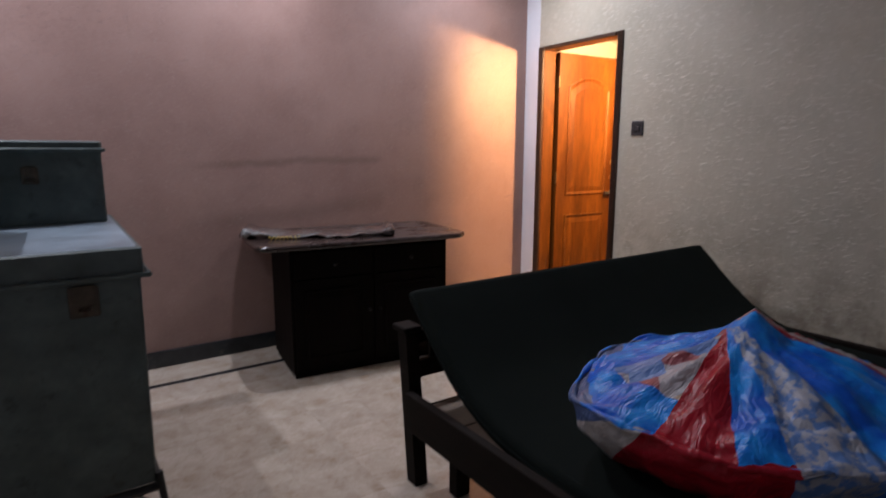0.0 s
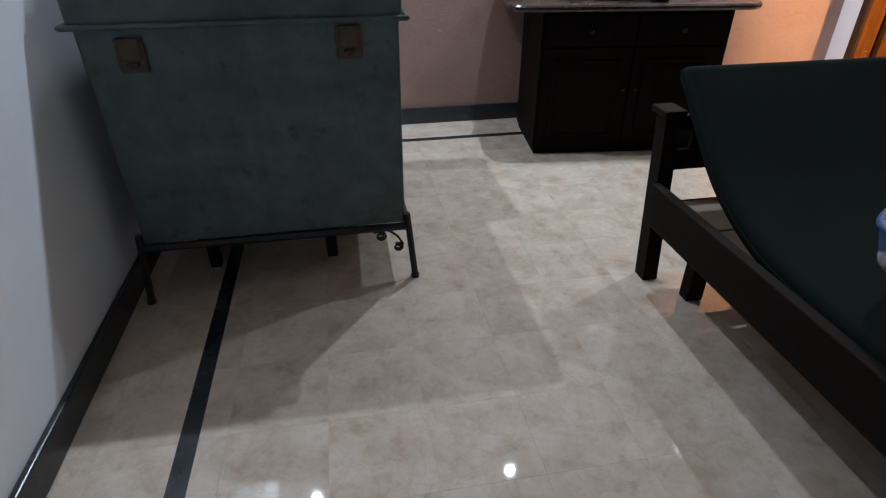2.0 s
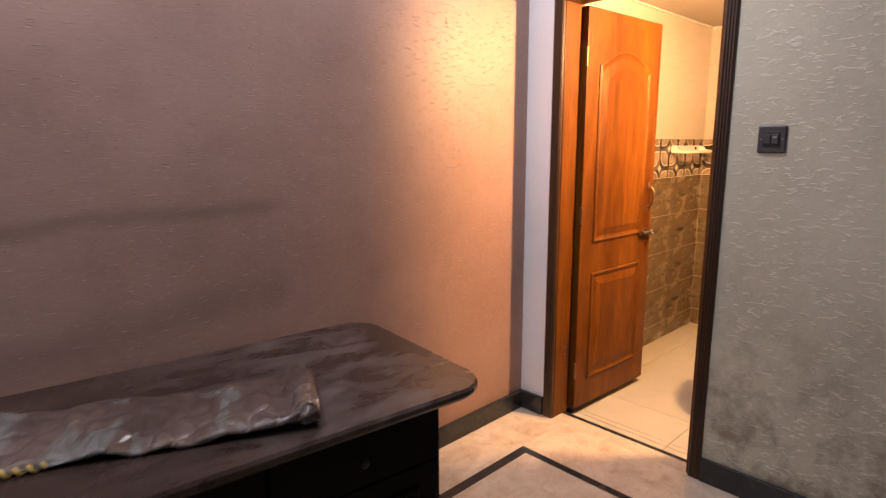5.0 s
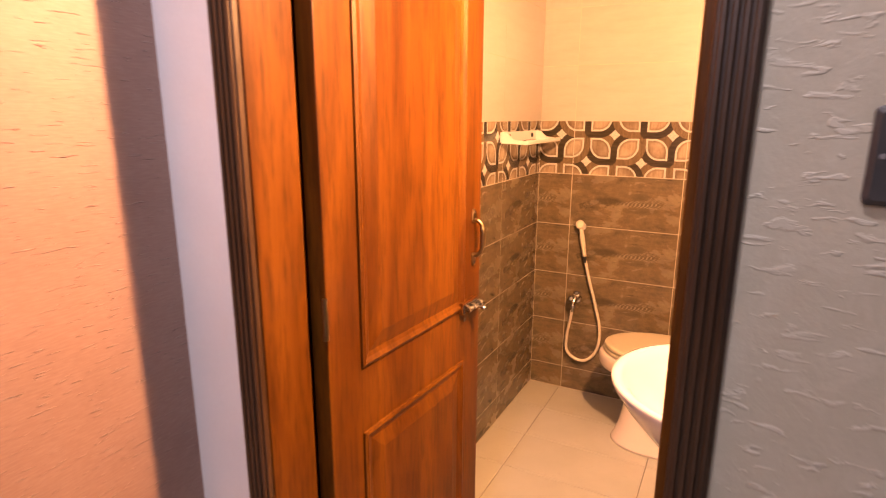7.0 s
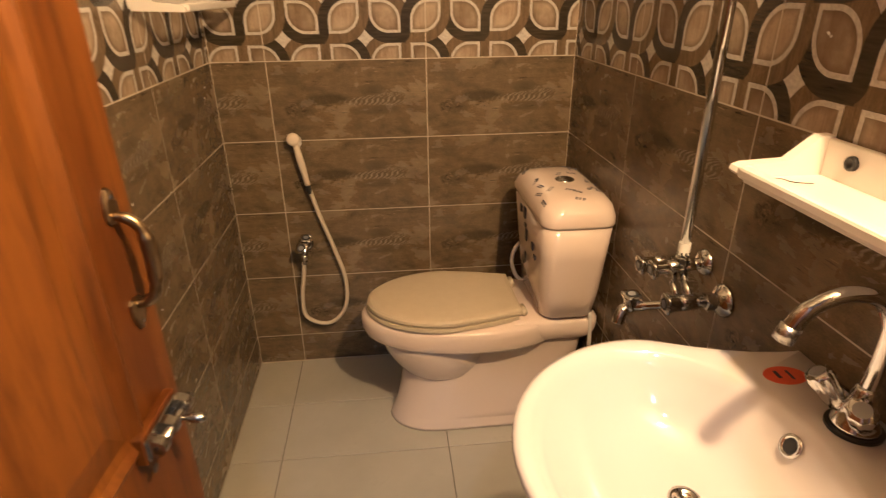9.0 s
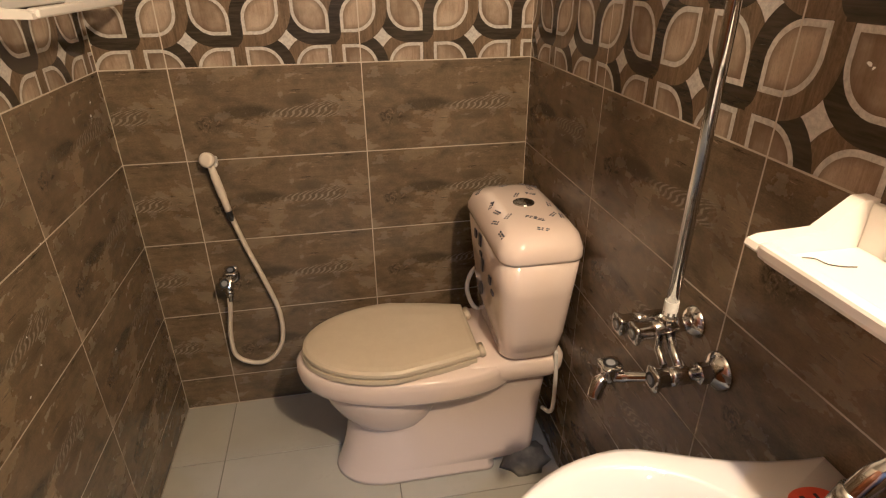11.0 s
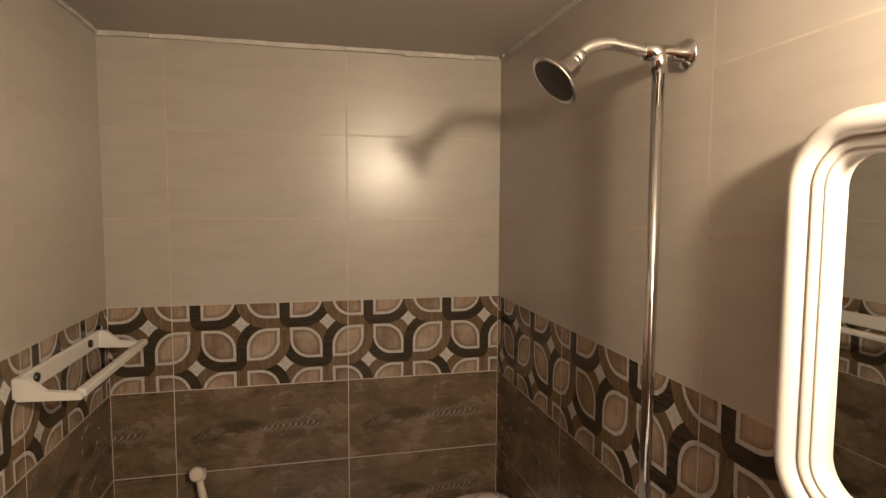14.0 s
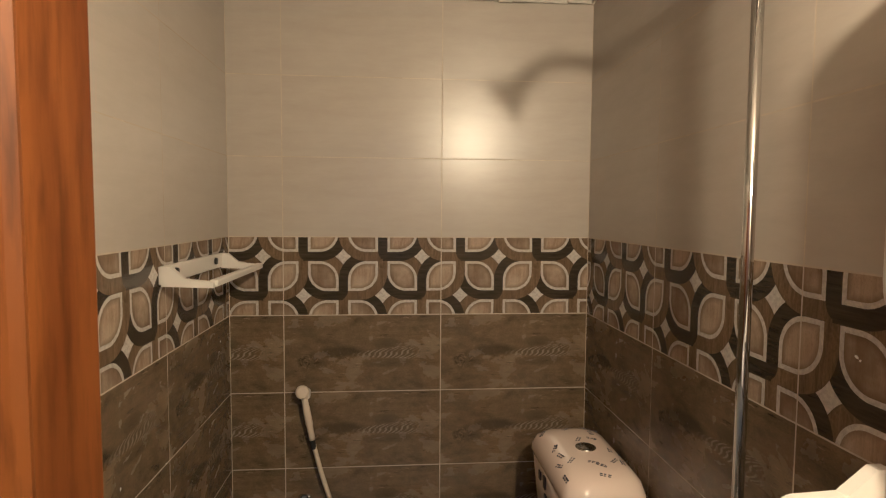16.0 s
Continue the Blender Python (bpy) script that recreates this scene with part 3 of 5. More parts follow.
_k.p.inputs["Emission Color"].default_value = (.86, .93, 1, 1)
_k.p.inputs["Emission Strength"].default_value = 25
M_SPOT = _k.done((.9, .9, .9))

# ---- plan ----
XW, XE, YN, YS = -6.295, -2.205, 1.248, -3.45     # bedroom faces
BW, BN, BC = -2.0, 1.245, 2.298                   # bathroom: west and north faces, ceiling; east and south faces lie at 0
DN, DS, DT = 1.095, 0.275, 2.125                    # outer edges of the door frame
FX = XE - .002                                      # its face


def structure(name, bm, mat, label, cat="wall", smooth=False):
    return solo(name, bm, mat, label, cat, "structure", "", smooth)


structure("wall_north", box(XW - .12, XE, YN, YN + .12, -.1, CEIL + .1), M_MAUVE, "mauve textured wallpaper with long brown water marks")
structure("wall_west", box(XW - .12, XW, YS - .12, YN, -.1, CEIL + .1), M_WHITE, "plain off-white painted bedroom wall")
structure("wall_south", box(XW, XE, YS - .12, YS, -.1, CEIL + .1), M_WHITE, "plain off-white painted bedroom wall")
structure("wall_east", box(XE, BW - .012, YS - .12, DS, -.1, CEIL + .1), M_GREY, "grey embossed leaf wallpaper with brown damp marks")
structure("wall_east_pier", box(XE, BW - .012, DN, YN + .12, -.1, CEIL + .1), M_WHITE, "narrow white painted strip beside the door")
structure("wall_east_head", box(XE + .002, BW - .012, DS, DN, DT, CEIL + .1), M_GREY, "grey embossed wallpaper above the door")
structure("ceiling", box(XW - .12, BW, YS - .12, YN + .12, CEIL, CEIL + .1), M_CEIL, "plain white painted ceiling", "ceiling")

# black stone skirting, each run a piece
for nm, b in (("baseboard", box(XW + .02, XE - .02, YN - .02, YN - .001, BZ, BZ + .10, .004)),
              ("baseboard", box(XW + .001, XW + .02, YS + .02, YN - .001, BZ, BZ + .10, .004)),
              ("baseboard", box(XE - .02, XE - .001, YS + .02, DS - .002, BZ, BZ + .105, .004)),
              ("baseboard", box(XE - .02, XE - .001, DN + .002, YN - .001, BZ, BZ + .10, .004)),
              ("baseboard", box(XW + .02, XE - .02, YS + .001, YS + .02, BZ, BZ + .10, .004))):
    structure(nm, b, M_BLACK, "black polished stone skirting at the foot of the wall", "skirting")

# bedroom floor: bed, inlaid strips, threshold
floor = structure("floor", box(XW - .1, BW - .1, YS - .1, YN + .1, -.12, BZ - .0015), worn("beige_floor_grout", (.48, .42, .34), .8, 0, .2, 14, 120, .2, .001), "polished beige marble tiles with black inlaid border", "floor")
SW, SE, SN, SS = (-6.006, -5.956), (-2.575, -2.535), (.925, .972), (-3.15, -3.10)
for nm, b in (("inlay_strip", box(SW[0], SW[1], SS[0], SN[1], BZ - .02, BZ)), ("inlay_strip", box(SE[0], SE[1], SS[0], SN[1], BZ - .02, BZ)),
              ("inlay_strip", box(SW[1], SE[0], SN[0], SN[1], BZ - .02, BZ)), ("inlay_strip", box(SW[1], SE[0], SS[0], SS[1], BZ - .02, BZ)),
              ("threshold_strip", box(-2.122, -2.095, .338, 1.034, BZ - .03, BZ))):
    part(nm, b, M_BLACK, floor)

from mathutils.bvhtree import BVHTree

# bathroom shell
bath_e = structure("wall_bath_east", box(.0001, .13, -.12, BN + .12, -.1, BC + .1), M_GROUT, "bathroom wall of brown wood-print tiles, leaf border and beige tiles")
bath_s = structure("wall_bath_south", box(BW, .0001, -.13, -.0001, -.1, BC + .1), M_GROUT, "bathroom wall of brown wood-print tiles, leaf border and beige tiles")
bath_n = structure("wall_bath_north", box(BW, .0001, BN + .0001, BN + .12, -.1, BC + .1), M_GROUT, "bathroom wall of brown wood-print tiles, leaf border and beige tiles")
bath_w = structure("wall_bath_west", box(BW - .011, BW - .0001, -.12, DS, -.1, BC + .1), M_GROUT, "bathroom wall of brown tiles beside the door")
structure("ceiling_bath", box(BW - .01, .12, -.12, BN + .12, BC, BC + .1), M_BATHCEIL, "low grey painted bathroom ceiling", "ceiling")
cov = bmesh.new()
for k in range(26):
    t0 = k / 26 * BN
    box(-.012 - .008 * noise.noise((k * .7, 0, 0)), -.0005, t0, t0 + BN / 26 - .001, BC - .012 - .010 * abs(noise.noise((k * .9, 3, 0))), BC - .0005, 0, 1, cov)
for k in range(40):
    t0 = BW + k / 40 * -BW
    box(t0, t0 - BW / 40 - .001, .0005, .010 + .007 * noise.noise((k * .7, 9, 0)), BC - .010 - .010 * abs(noise.noise((k * .9, 5, 0))), BC - .0005, 0, 1, cov)
    box(t0, t0 - BW / 40 - .001, BN - .010 - .007 * noise.noise((k * .7, 2, 0)), BN - .0005, BC - .010 - .010 * abs(noise.noise((k * .8, 7, 0))), BC - .0005, 0, 1, cov)
structure("trim", cov, worn("rough_white_filler", (.52, .49, .44), .8, 0, .15, 20, 90, .4, .003), "rough white filler along the ceiling joint", "filler")
bath_floor = structure("floor_bath", box(BW - .11, .12, -.12, BN + .12, -.12, -.003), M_FGROUT, "grey ceramic bathroom floor tiles", "floor")


# ---- door ----
frame_ob = thing("door_frame", pose(0, 0, 0), "dark brown wooden door frame with grooved face", "door frame", "", "structure")
for y0, y1, xi in ((DS, .337, BW - .002), (1.035, DN, -2.078)):
    b = box(FX + .006, xi, y0, y1, BZ - .002, DT, .003)
    part("jamb", b, M_DOOR, frame_ob, "orange-brown inner jamb")
    o0, o1 = (y0, y0 + .050) if y0 == DS else (y1 - .057, y1)
    part("architrave", box(FX - .008, FX + .006, o0, o1, BZ - .002, DT, .003), M_FRAME, frame_ob)
    grooves = bmesh.new()
    for k in range(4):
        yy = o0 + .004 + k * (o1 - o0 - .006) / 4
        box(FX - .0135, FX - .008, yy, yy + (o1 - o0) / 4 - .005, BZ, DT - .004, .0018, 1, grooves)
    part("moulding", grooves, M_FRAME, frame_ob)
part("head_rail", box(FX - .008, -2.078, .337, 1.035, DT - .028, DT, .004), M_FRAME, frame_ob)
# dark wood filler added to stand for the shaded gap behind the leaf
part("rebate", box(-2.0775, BW - .013, 1.06, DN - .001, BZ - .002, DT - .002, .002), M_FRAME, frame_ob)
# staples and a bent nail left in the hinge jamb
for k, zz in enumerate((.30, .335, .36, .395)):
    part("rust_nail", tube(spline([(-2.13 + .004 * (k % 2), 1.036, zz), (-2.132, 1.026, zz + .006), (-2.134 + .003 * k, 1.022, zz + .012)], 4), .0022, 6), M_OLDCHROME, frame_ob)

# the leaf: local x runs from the hinge to the free edge, local -y is the face seen
LW, LH, LT = .685, 2.052, .045
door = thing("door", pose(-2.060, 1.003, BZ + .012, 0, 0, -3.0), "orange-brown panelled wooden door standing open into the bathroom", "door")


def arch_panel(x0, x1, z0, z1, rise, y):
    pts = [(x0, z0), (x1, z0), (x1, z1)]
    if rise:
        for k in range(1, 12):
            t = k / 12
            pts.append((x1 + (x0 - x1) * t, z1 + rise * math.sin(math.pi * t)))
    pts.append((x0, z1))
    return [Vector((px, y, pz)) for px, pz in pts]


leaf = box(0, LW, 0, LT, 0, LH, .003)
part("leaf", leaf, M_DOOR, door)
for (x0, x1, z0, z1, rise) in ((.105, LW - .105, .90, 1.79, .085), (.105, LW - .105, .15, .735, 0)):
    cx, cz = (x0 + x1) / 2, (z0 + z1) / 2

    def ring(inset, y):
        sx, sz = 1 - 2 * inset / (x1 - x0), 1 - 2 * inset / (z1 - z0)
        return [Vector((cx + (p.x - cx) * sx, y, cz + (p.z - cz) * sz)) for p in arch_panel(x0, x1, z0, z1, rise, y)]
    part("panel_moulding", loft([ring(0, .001), ring(0, -.006), ring(.008, -.009), ring(.018, -.003), ring(.030, .0005)], caps=False), M_DOOR, door)
    part("raised_panel", loft([ring(.030, .0005), ring(.034, -.001), ring(.070, -.008), ring(.078, -.008)]), M_DOOR, door)
for zz in (.22, 1.05, 1.82):
    part("hinge", tube([(-.006, -.002, zz - .045), (-.006, -.002, zz + .045)], .006), M_BRASS, door)
# pull handle
hx = LW - .045
hand = part("pull_handle", tube(spline([(hx, -.004, 1.160), (hx + .001, -.016, 1.157), (hx + .003, -.027, 1.142), (hx + .003, -.031, 1.106), (hx + .002, -.027, 1.070), (hx, -.016, 1.055), (hx, -.004, 1.052)]),
            [.0055] * 6 + [.0065] * 12 + [.0085] * 12 + [.0065] * 12 + [.0055] * 7), M_BRASS, door, "tarnished brass pull handle", True)
for zz, l in ((1.172, 1), (1.040, -1)):
    plate = lathe([(0, .013), (.003, .013), (.005, .010)], (hx, 0, zz), (hx, -1, zz), 16)
    for v in plate.verts:
        v.co.z = zz + (v.co.z - zz) * 1.6
        v.co.x = hx + (v.co.x - hx) * (1.05 - .35 * l * (v.co.z - zz) / .02)
    part("rose", plate, M_BRASS, hand)
    part("screw", lathe([(0, .0032), (.0012, .003), (.0016, .001)], (hx, -.005, zz + l * .010), (hx, -1, zz + l * .010), 8), M_OLDCHROME, hand)
# sliding bolt on a wooden packing
bolt = part("slide_bolt", box(LW - .112, LW - .018, -.014, -.001, .896, .934, .002), M_DOOR, door, "wooden packing with steel sliding bolt")
bolt.location = (-.018, 0, -.010)
part("base_plate", box(LW - .110, LW - .024, -.0165, -.014, .900, .928, .001), M_OLDCHROME, bolt)
part("rod", tube([(LW - .106, -.027, .914), (LW - .010, -.027, .914)], .0065), M_OLDCHROME, bolt, "", True)
part("knob", lathe([(0, .004), (.012, .004), (.016, .0065), (.030, .0065), (.034, .003)], (LW - .050, -.027, .914), (LW - .040, -1, .80), 12), M_OLDCHROME, bolt, "", True)
for xx in (LW - .106, LW - .074, LW - .032):
    part("keeper", loft([[Vector((xx + q * .014, -.0165 - .019 * math.sin(a), .914 + .0125 * math.cos(a))) for a in (math.pi * j / 10 for j in range(11))] for q in (0, 1)]), M_OLDCHROME, bolt)
part("empty_hole", lathe([(0, .006), (.0006, .006)], (LW - .100, -.0142, .882), (LW - .100, -1, .882), 12), M_BLACKP, bolt, "dark worn screw hole")

# ---- switch ----
sw = thing("wall_switch", pose(XE, .124, 1.462), "dark grey square light switch on grey wallpaper", "switch")
part("plate", loft([[Vector((-p.z, p.x, p.y)) for p in r] for r in (rrect(-.047, .047, -.049, .049, .006, 0, 3), rrect(-.047, .047, -.049, .049, .006, .006, 3), rrect(-.042, .042, -.044, .044, .006, .010, 3))]), M_DGREY, sw)
well = part("module", box(-.0135, -.009, -.028, .028, -.026, .026, .0015), M_BLACKP, sw)
part("rocker", box(-.019, -.0125, -.024, -.001, -.018, .018, .003), M_DGREY, well)
part("rocker", box(-.017, -.0125, .002, .024, -.018, .018, .003), M_DGREY, well)
# glint on the rocker, made as a pale strip
part("rocker_mark", box(-.0196, -.0188, -.018, -.006, .004, .010), M_LGREY, well, "pale strip standing for the glint on the rocker")
for yy in (-.036, .036):
    part("screw", lathe([(0, .003), (.001, .003), (.0012, .001)], (-.010, yy, 0), (-1, yy, 0), 8), M_LGREY, sw)

# ---- ceiling spots ----
def downlight(m):
    ob = thing("downlight", m, "small round recessed ceiling downlight, lit", "ceiling light", "row of downlights")
    part("ring", lathe([(0, .031), (.0, .062), (.006, .060), (.008, .050)], (0, 0, 0), (0, 0, -1), 28), M_IVORY, ob, "", True)
    part("diffuser", lathe([(0, .030), (.003, .030)], (0, 0, 0), (0, 0, -1), 28), M_SPOT, ob)
    return ob


spot = downlight(pose(*SPOTS[0], CEIL))
for x, y in SPOTS[1:]:
    copy_thing(spot, pose(x, y, CEIL))

# ---- bathroom lamp ----
lamp = thing("wall_lamp", pose(BULB[0], 0, BULB[2]), "warm glowing bulb in a plain wall holder", "lamp")
part("base", lathe([(0, .04), (.018, .04), (.022, .034), (.05, .022)], (0, 0, .03), (0, 1, .03), 24), M_IVORY, lamp, "", True)
part("holder", tube(spline([(0, .04, .03), (0, .10, .045), (0, .15, .055), (0, .16, .06)], 5), .012), M_IVORY, lamp, "", True)
bulb = part("bulb", lathe([(0, .013), (.012, .014), (.03, .026), (.05, .031), (.068, .026), (.080, .010), (.082, .001)], (0, BULB[1], .045), (0, BULB[1], -1), 24), M_GLOW, lamp, "", True)
bulb.visible_shadow = False

# dried plaster specks stuck to the tiles
rnd_speck = random.Random(11)


def plaster_speck(m, wall, r):
    b = bmesh.new()
    bmesh.ops.create_icosphere(b, subdivisions=1, radius=1)
    for v in b.verts:
        n3 = 1 + .5 * noise.noise(v.co * 3 + m.translation * 40)
        v.co = Vector((v.co.x * r * 1.7 * n3, v.co.y * r * .35, v.co.z * r * n3))
    ob = part("plaster_speck", b, M_TAPE, wall)
    ob.matrix_basis = m


plaster_speck(pose(-1.178, .001, 1.356, 0, -25, 0), bath_s, .0026)
plaster_speck(pose(-1.185, .001, 1.352, 0, 35, 0), bath_s, .0018)
for k in range(12):
    plaster_speck(pose(rnd_speck.uniform(-1.3, -.1), BN - .001, rnd_speck.uniform(.15, 1.15), 0, rnd_speck.uniform(0, 180), 0), bath_n, rnd_speck.uniform(.0014, .003))

# ---- toilet ----
TX = -.362
toilet = thing("toilet", pose(TX, 0, 0) @ Matrix.Diagonal((1, 1, 1.03, 1)), "cream ceramic toilet with closed beige seat and sticker-covered cistern", "toilet")


def egg(yb, yf, hw, z, n=40, square=.0, wide=.55):
    """An egg-shaped ring: flat towards the back, round in front; widest at a share of its length."""
    out = []
    ym = yb + (yf - yb) * (1 - wide)
    for k in range(n):
        a = 2 * math.pi * k / n
        c, s = math.cos(a), math.sin(a)
        e = 1.0 if s >= 0 else (1.0 - square)
        x = hw * (abs(c) ** e) * (1 if c >= 0 else -1)
        y = ym + ((yf - ym) if s >= 0 else (ym - yb)) * (abs(s) ** (1.0 if s >= 0 else 1 - square * .8)) * (1 if s >= 0 else -1)
        out.append(Vector((x, y, z)))
    return out


rim = loft([egg(.19, .69, .145, .353, square=.35), egg(.14, .756, .176, .353, square=.3), egg(.13, .774, .186, .356, square=.3), egg(.13, .781, .189, .362, square=.3), egg(.13, .788, .192, .380, square=.3), egg(.13, .790, .192, .404, square=.3),
            egg(.13, .787, .190, .422, square=.3), egg(.14, .778, .184, .430, square=.3), egg(.2, .70, .13, .432, square=.3)])
part("bowl_rim", rim, M_CERAMIC, toilet, "", True)
belly = loft([egg(.40, .632, .096, .190, wide=.5), egg(.375, .662, .120, .215, wide=.5), egg(.350, .694, .140, .255, wide=.5), egg(.335, .716, .153, .295, wide=.5), egg(.330, .728, .159, .330, wide=.5), egg(.330, .732, .161, .360, wide=.5)])
part("bowl", belly, M_CERAMIC, toilet, "", True)


def stadium(yb, yf, hw, z, r=.03, nose=.17):
    """A long foot: square back with small corners, straight sides, round front."""
    out = [Vector((hw * math.cos(a), yf - nose + nose * math.sin(a), z)) for a in (math.pi * j / 24 for j in range(25))]
    for cx, a0 in ((-hw + r, 180), (hw - r, 270)):
        out += [Vector((cx + r * math.cos(radians(a0 + 90 * j / 5)), yb + r + r * math.sin(radians(a0 + 90 * j / 5)), z)) for j in range(6)]
    return out


skirt = loft([stadium(.20, .708, .122, 0), stadium(.20, .704, .121, .012), stadium(.20, .692, .116, .040), stadium(.075, .690, .1155, .046), stadium(.07, .676, .112, .09), stadium(.065, .664, .110, .15),
              stadium(.06, .656, .110, .22), stadium(.055, .652, .112, .29), stadium(.05, .65, .118, .335), stadium(.045, .65, .126, .365)])
part("pedestal", skirt, M_CERAMIC, toilet, "", True)
deck = loft([rrect(-.122, .122, .04, .40, .04, .345), rrect(-.136, .136, .022, .40, .045, .358), rrect(-.152, .152, .012, .38, .05, .376),
             rrect(-.158, .158, .010, .34, .05, .395), rrect(-.158, .158, .010, .34, .05, .425), rrect(-.146, .146, .02, .32, .05, .438)])
part("trap_body", deck, M_CERAMIC, toilet, "", True)


def dshape(yb, yf, wb, hw, z, n=44):
    """A seat outline: straight back edge, sides swelling, round front."""
    out = [Vector((wb, yb, z)), Vector((wb + (hw - wb) * .55, yb + (yf - yb) * .22, z))]
    for k in range(n + 1):
        a = math.pi * k / n
        out.append(Vector((hw * math.cos(a), yb + (yf - yb) * .46 + (yf - yb) * .54 * math.sin(a), z)))
    out += [Vector((-wb - (hw - wb) * .55, yb + (yf - yb) * .22, z)), Vector((-wb, yb, z))]
    return out


seat = part("seat_ring", loft([dshape(.276, .768, .136, .183, .434), dshape(.276, .770, .136, .185, .440), dshape(.276, .768, .136, .183, .449)]), M_SEAT, toilet, "beige plastic seat")
part("lid", loft([dshape(.268, .760, .128, .180, .451), dshape(.266, .766, .130, .184, .458), dshape(.267, .764, .129, .182, .466), dshape(.272, .756, .123, .175, .4715), dshape(.284, .738, .110, .158, .4745), dshape(.34, .66, .07, .09, .4765)]), M_SEAT, toilet, "closed beige plastic lid")
for sx in (-1, 1):
    part("lid_hinge", tube([(sx * .098 - .022, .256, .452), (sx * .098 + .022, .256, .452)], .011), M_SEAT, toilet, "", True)
cist = part("cistern", loft([rrect(-.125, .125, .040, .195, .04, .440), rrect(-.150, .150, .032, .208, .045, .452), rrect(-.165, .165, .026, .216, .045, .53), rrect(-.185, .185, .022, .226, .045, .66),
             rrect(-.197, .197, .018, .234, .045, .765)]), M_CERAMIC, toilet, "", True)
clid = part("cistern_lid", loft([rrect(-.198, .198, .014, .237, .045, .7685), rrect(-.200, .200, .012, .240, .047, .776), rrect(-.199, .199, .012, .240, .05, .796), rrect(-.188, .188, .020, .228, .055, .824),
             rrect(-.165, .165, .034, .208, .06, .840), rrect(-.13, .13, .055, .180, .05, .847), rrect(-.07, .07, .085, .150, .03, .849)]), M_CERAMIC, toilet, "", True)
for piece in (cist, clid):
    for v in piece.data.vertices:
        v.co.x *= 1.08
part("flush_button", lathe([(0, .030), (.006, .030), (.008, .026), (.006, .023), (.009, .022)], (0, .12, .845), (0, .12, 1), 24), M_OLDCHROME, clid, "steel push button", True)
rnd = random.Random(4)
lid_bm = bmesh.new()
lid_bm.from_mesh(clid.data)
lid_tree = BVHTree.FromBMesh(lid_bm)
lid_bm.free()
for k in range(22):                     # protective film with illegible print
    cx, cy = rnd.uniform(-.185, .185), rnd.uniform(.02, .232)
    if abs(cx) < .055 and abs(cy - .12) < .05:
        continue
    hit, nrm, _, _ = lid_tree.ray_cast(Vector((cx, cy, 1.0)), Vector((0, 0, -1)))
    if hit is None:
        continue
    turn = nrm.to_track_quat("Z", "Y").to_matrix().to_4x4() @ Matrix.Rotation(rnd.uniform(-.8, .8), 4, "Z")
    marks = bmesh.new()
    for r in range(2):
        for q in range(3):
            w0 = rnd.uniform(.004, .009)
            mb = box(q * .011 - .015, q * .011 - .015 + w0, r * .0075, r * .0075 + .004, -.002, .0007)
            bmesh.ops.transform(mb, matrix=Matrix.Translation(hit) @ turn, verts=mb.verts)
            merge(marks, mb)
    part("print_mark", marks, M_INK, clid)
for k in range(7):
    zz = rnd.uniform(.50, .75)
    xx = rnd.uniform(-.12, .12)
    part("print_mark", box(xx, xx + .022, .2205 + .016 * (zz - .5) / .26, .2245 + .016 * (zz - .5) / .26, zz, zz + rnd.uniform(.012, .04), .0008, 1), M_INK, cist)
part("side_badge", lathe([(0, .020), (.0012, .020), (.0016, .016)], (.02, .2285, .585), (.02, 1, .585), 24), M_INK, cist, "worn oval paper badge")
part("maker_mark", box(-.1995, -.1968, .090, .125, .742, .747), M_LGREY, cist, "small grey maker mark")
part("supply_hose", tube(spline([(.205, .030, .575), (.212, .095, .585), (.205, .165, .575), (.196, .215, .545), (.182, .235, .495), (.150, .225, .452), (.135, .20, .43)], 8), .0070), M_IVORY, toilet, "white flexible supply hose", True)
part("hose_nut", lathe([(0, .010), (.020, .010), (.022, .0085), (.034, .0085)], (.205, .034, .576), (.212, .095, .585), 10), M_OLDCHROME, toilet)
part("outlet_hose", tube(spline([(-.155, .05, .46), (-.160, .045, .38), (-.163, .045, .27), (-.150, .05, .235), (-.118, .06, .225)], 8), .0062), M_IVORY, toilet, "white hose under the cistern", True)
lump = bmesh.new()
bmesh.ops.create_icosphere(lump, subdivisions=3, radius=1)
for v in lump.verts:
    n3 = 1 + .35 * noise.noise(v.co * 2.1)
    v.co = Vector((v.co.x * .055 * n3 - .11, v.co.y * .075 * n3 + .10, max(0, v.co.z * .05 * n3 + .012)))
solo("cement_bedding", lump, M_CEMENT, "rough grey cement lump under the back of the toilet", "cement", "", "", True, pose(TX, 0, 0))

# ---- hand spray ----
spray = thing("hand_shower", pose(0, 0, 0), "cream plastic bidet spray with hose hung on the tiles", "hand shower")
part("wall_hook", box(-.030, -.001, .975, 1.005, .925, .955, .005), M_IVORY, spray)
head = part("spray_head", lathe([(0, .012), (.006, .021), (.020, .023), (.026, .020), (.027, .014)], (-.030, .994, .952), (-.080, 1.0, .962), 22), M_HOSE, spray, "", True)
part("handle", tube(spline([(-.035, .992, .940), (-.040, .985, .90), (-.036, .975, .84), (-.032, .966, .785)], 6), [.011] * 6 + [.0125] * 7 + [.0105] * 6), M_HOSE, spray, "", True)
part("hose", tube(spline([(-.032, .966, .785), (-.030, .962, .765), (-.030, .935, .66), (-.032, .895, .53), (-.036, .862, .40), (-.040, .868, .285), (-.040, .915, .215), (-.040, .975, .205), (-.040, 1.030, .245), (-.050, 1.032, .34), (-.060, 1.016, .43), (-.063, 1.008, .49)], 8), .0078), M_HOSE, spray, "cream flexible hose in a loop", True)
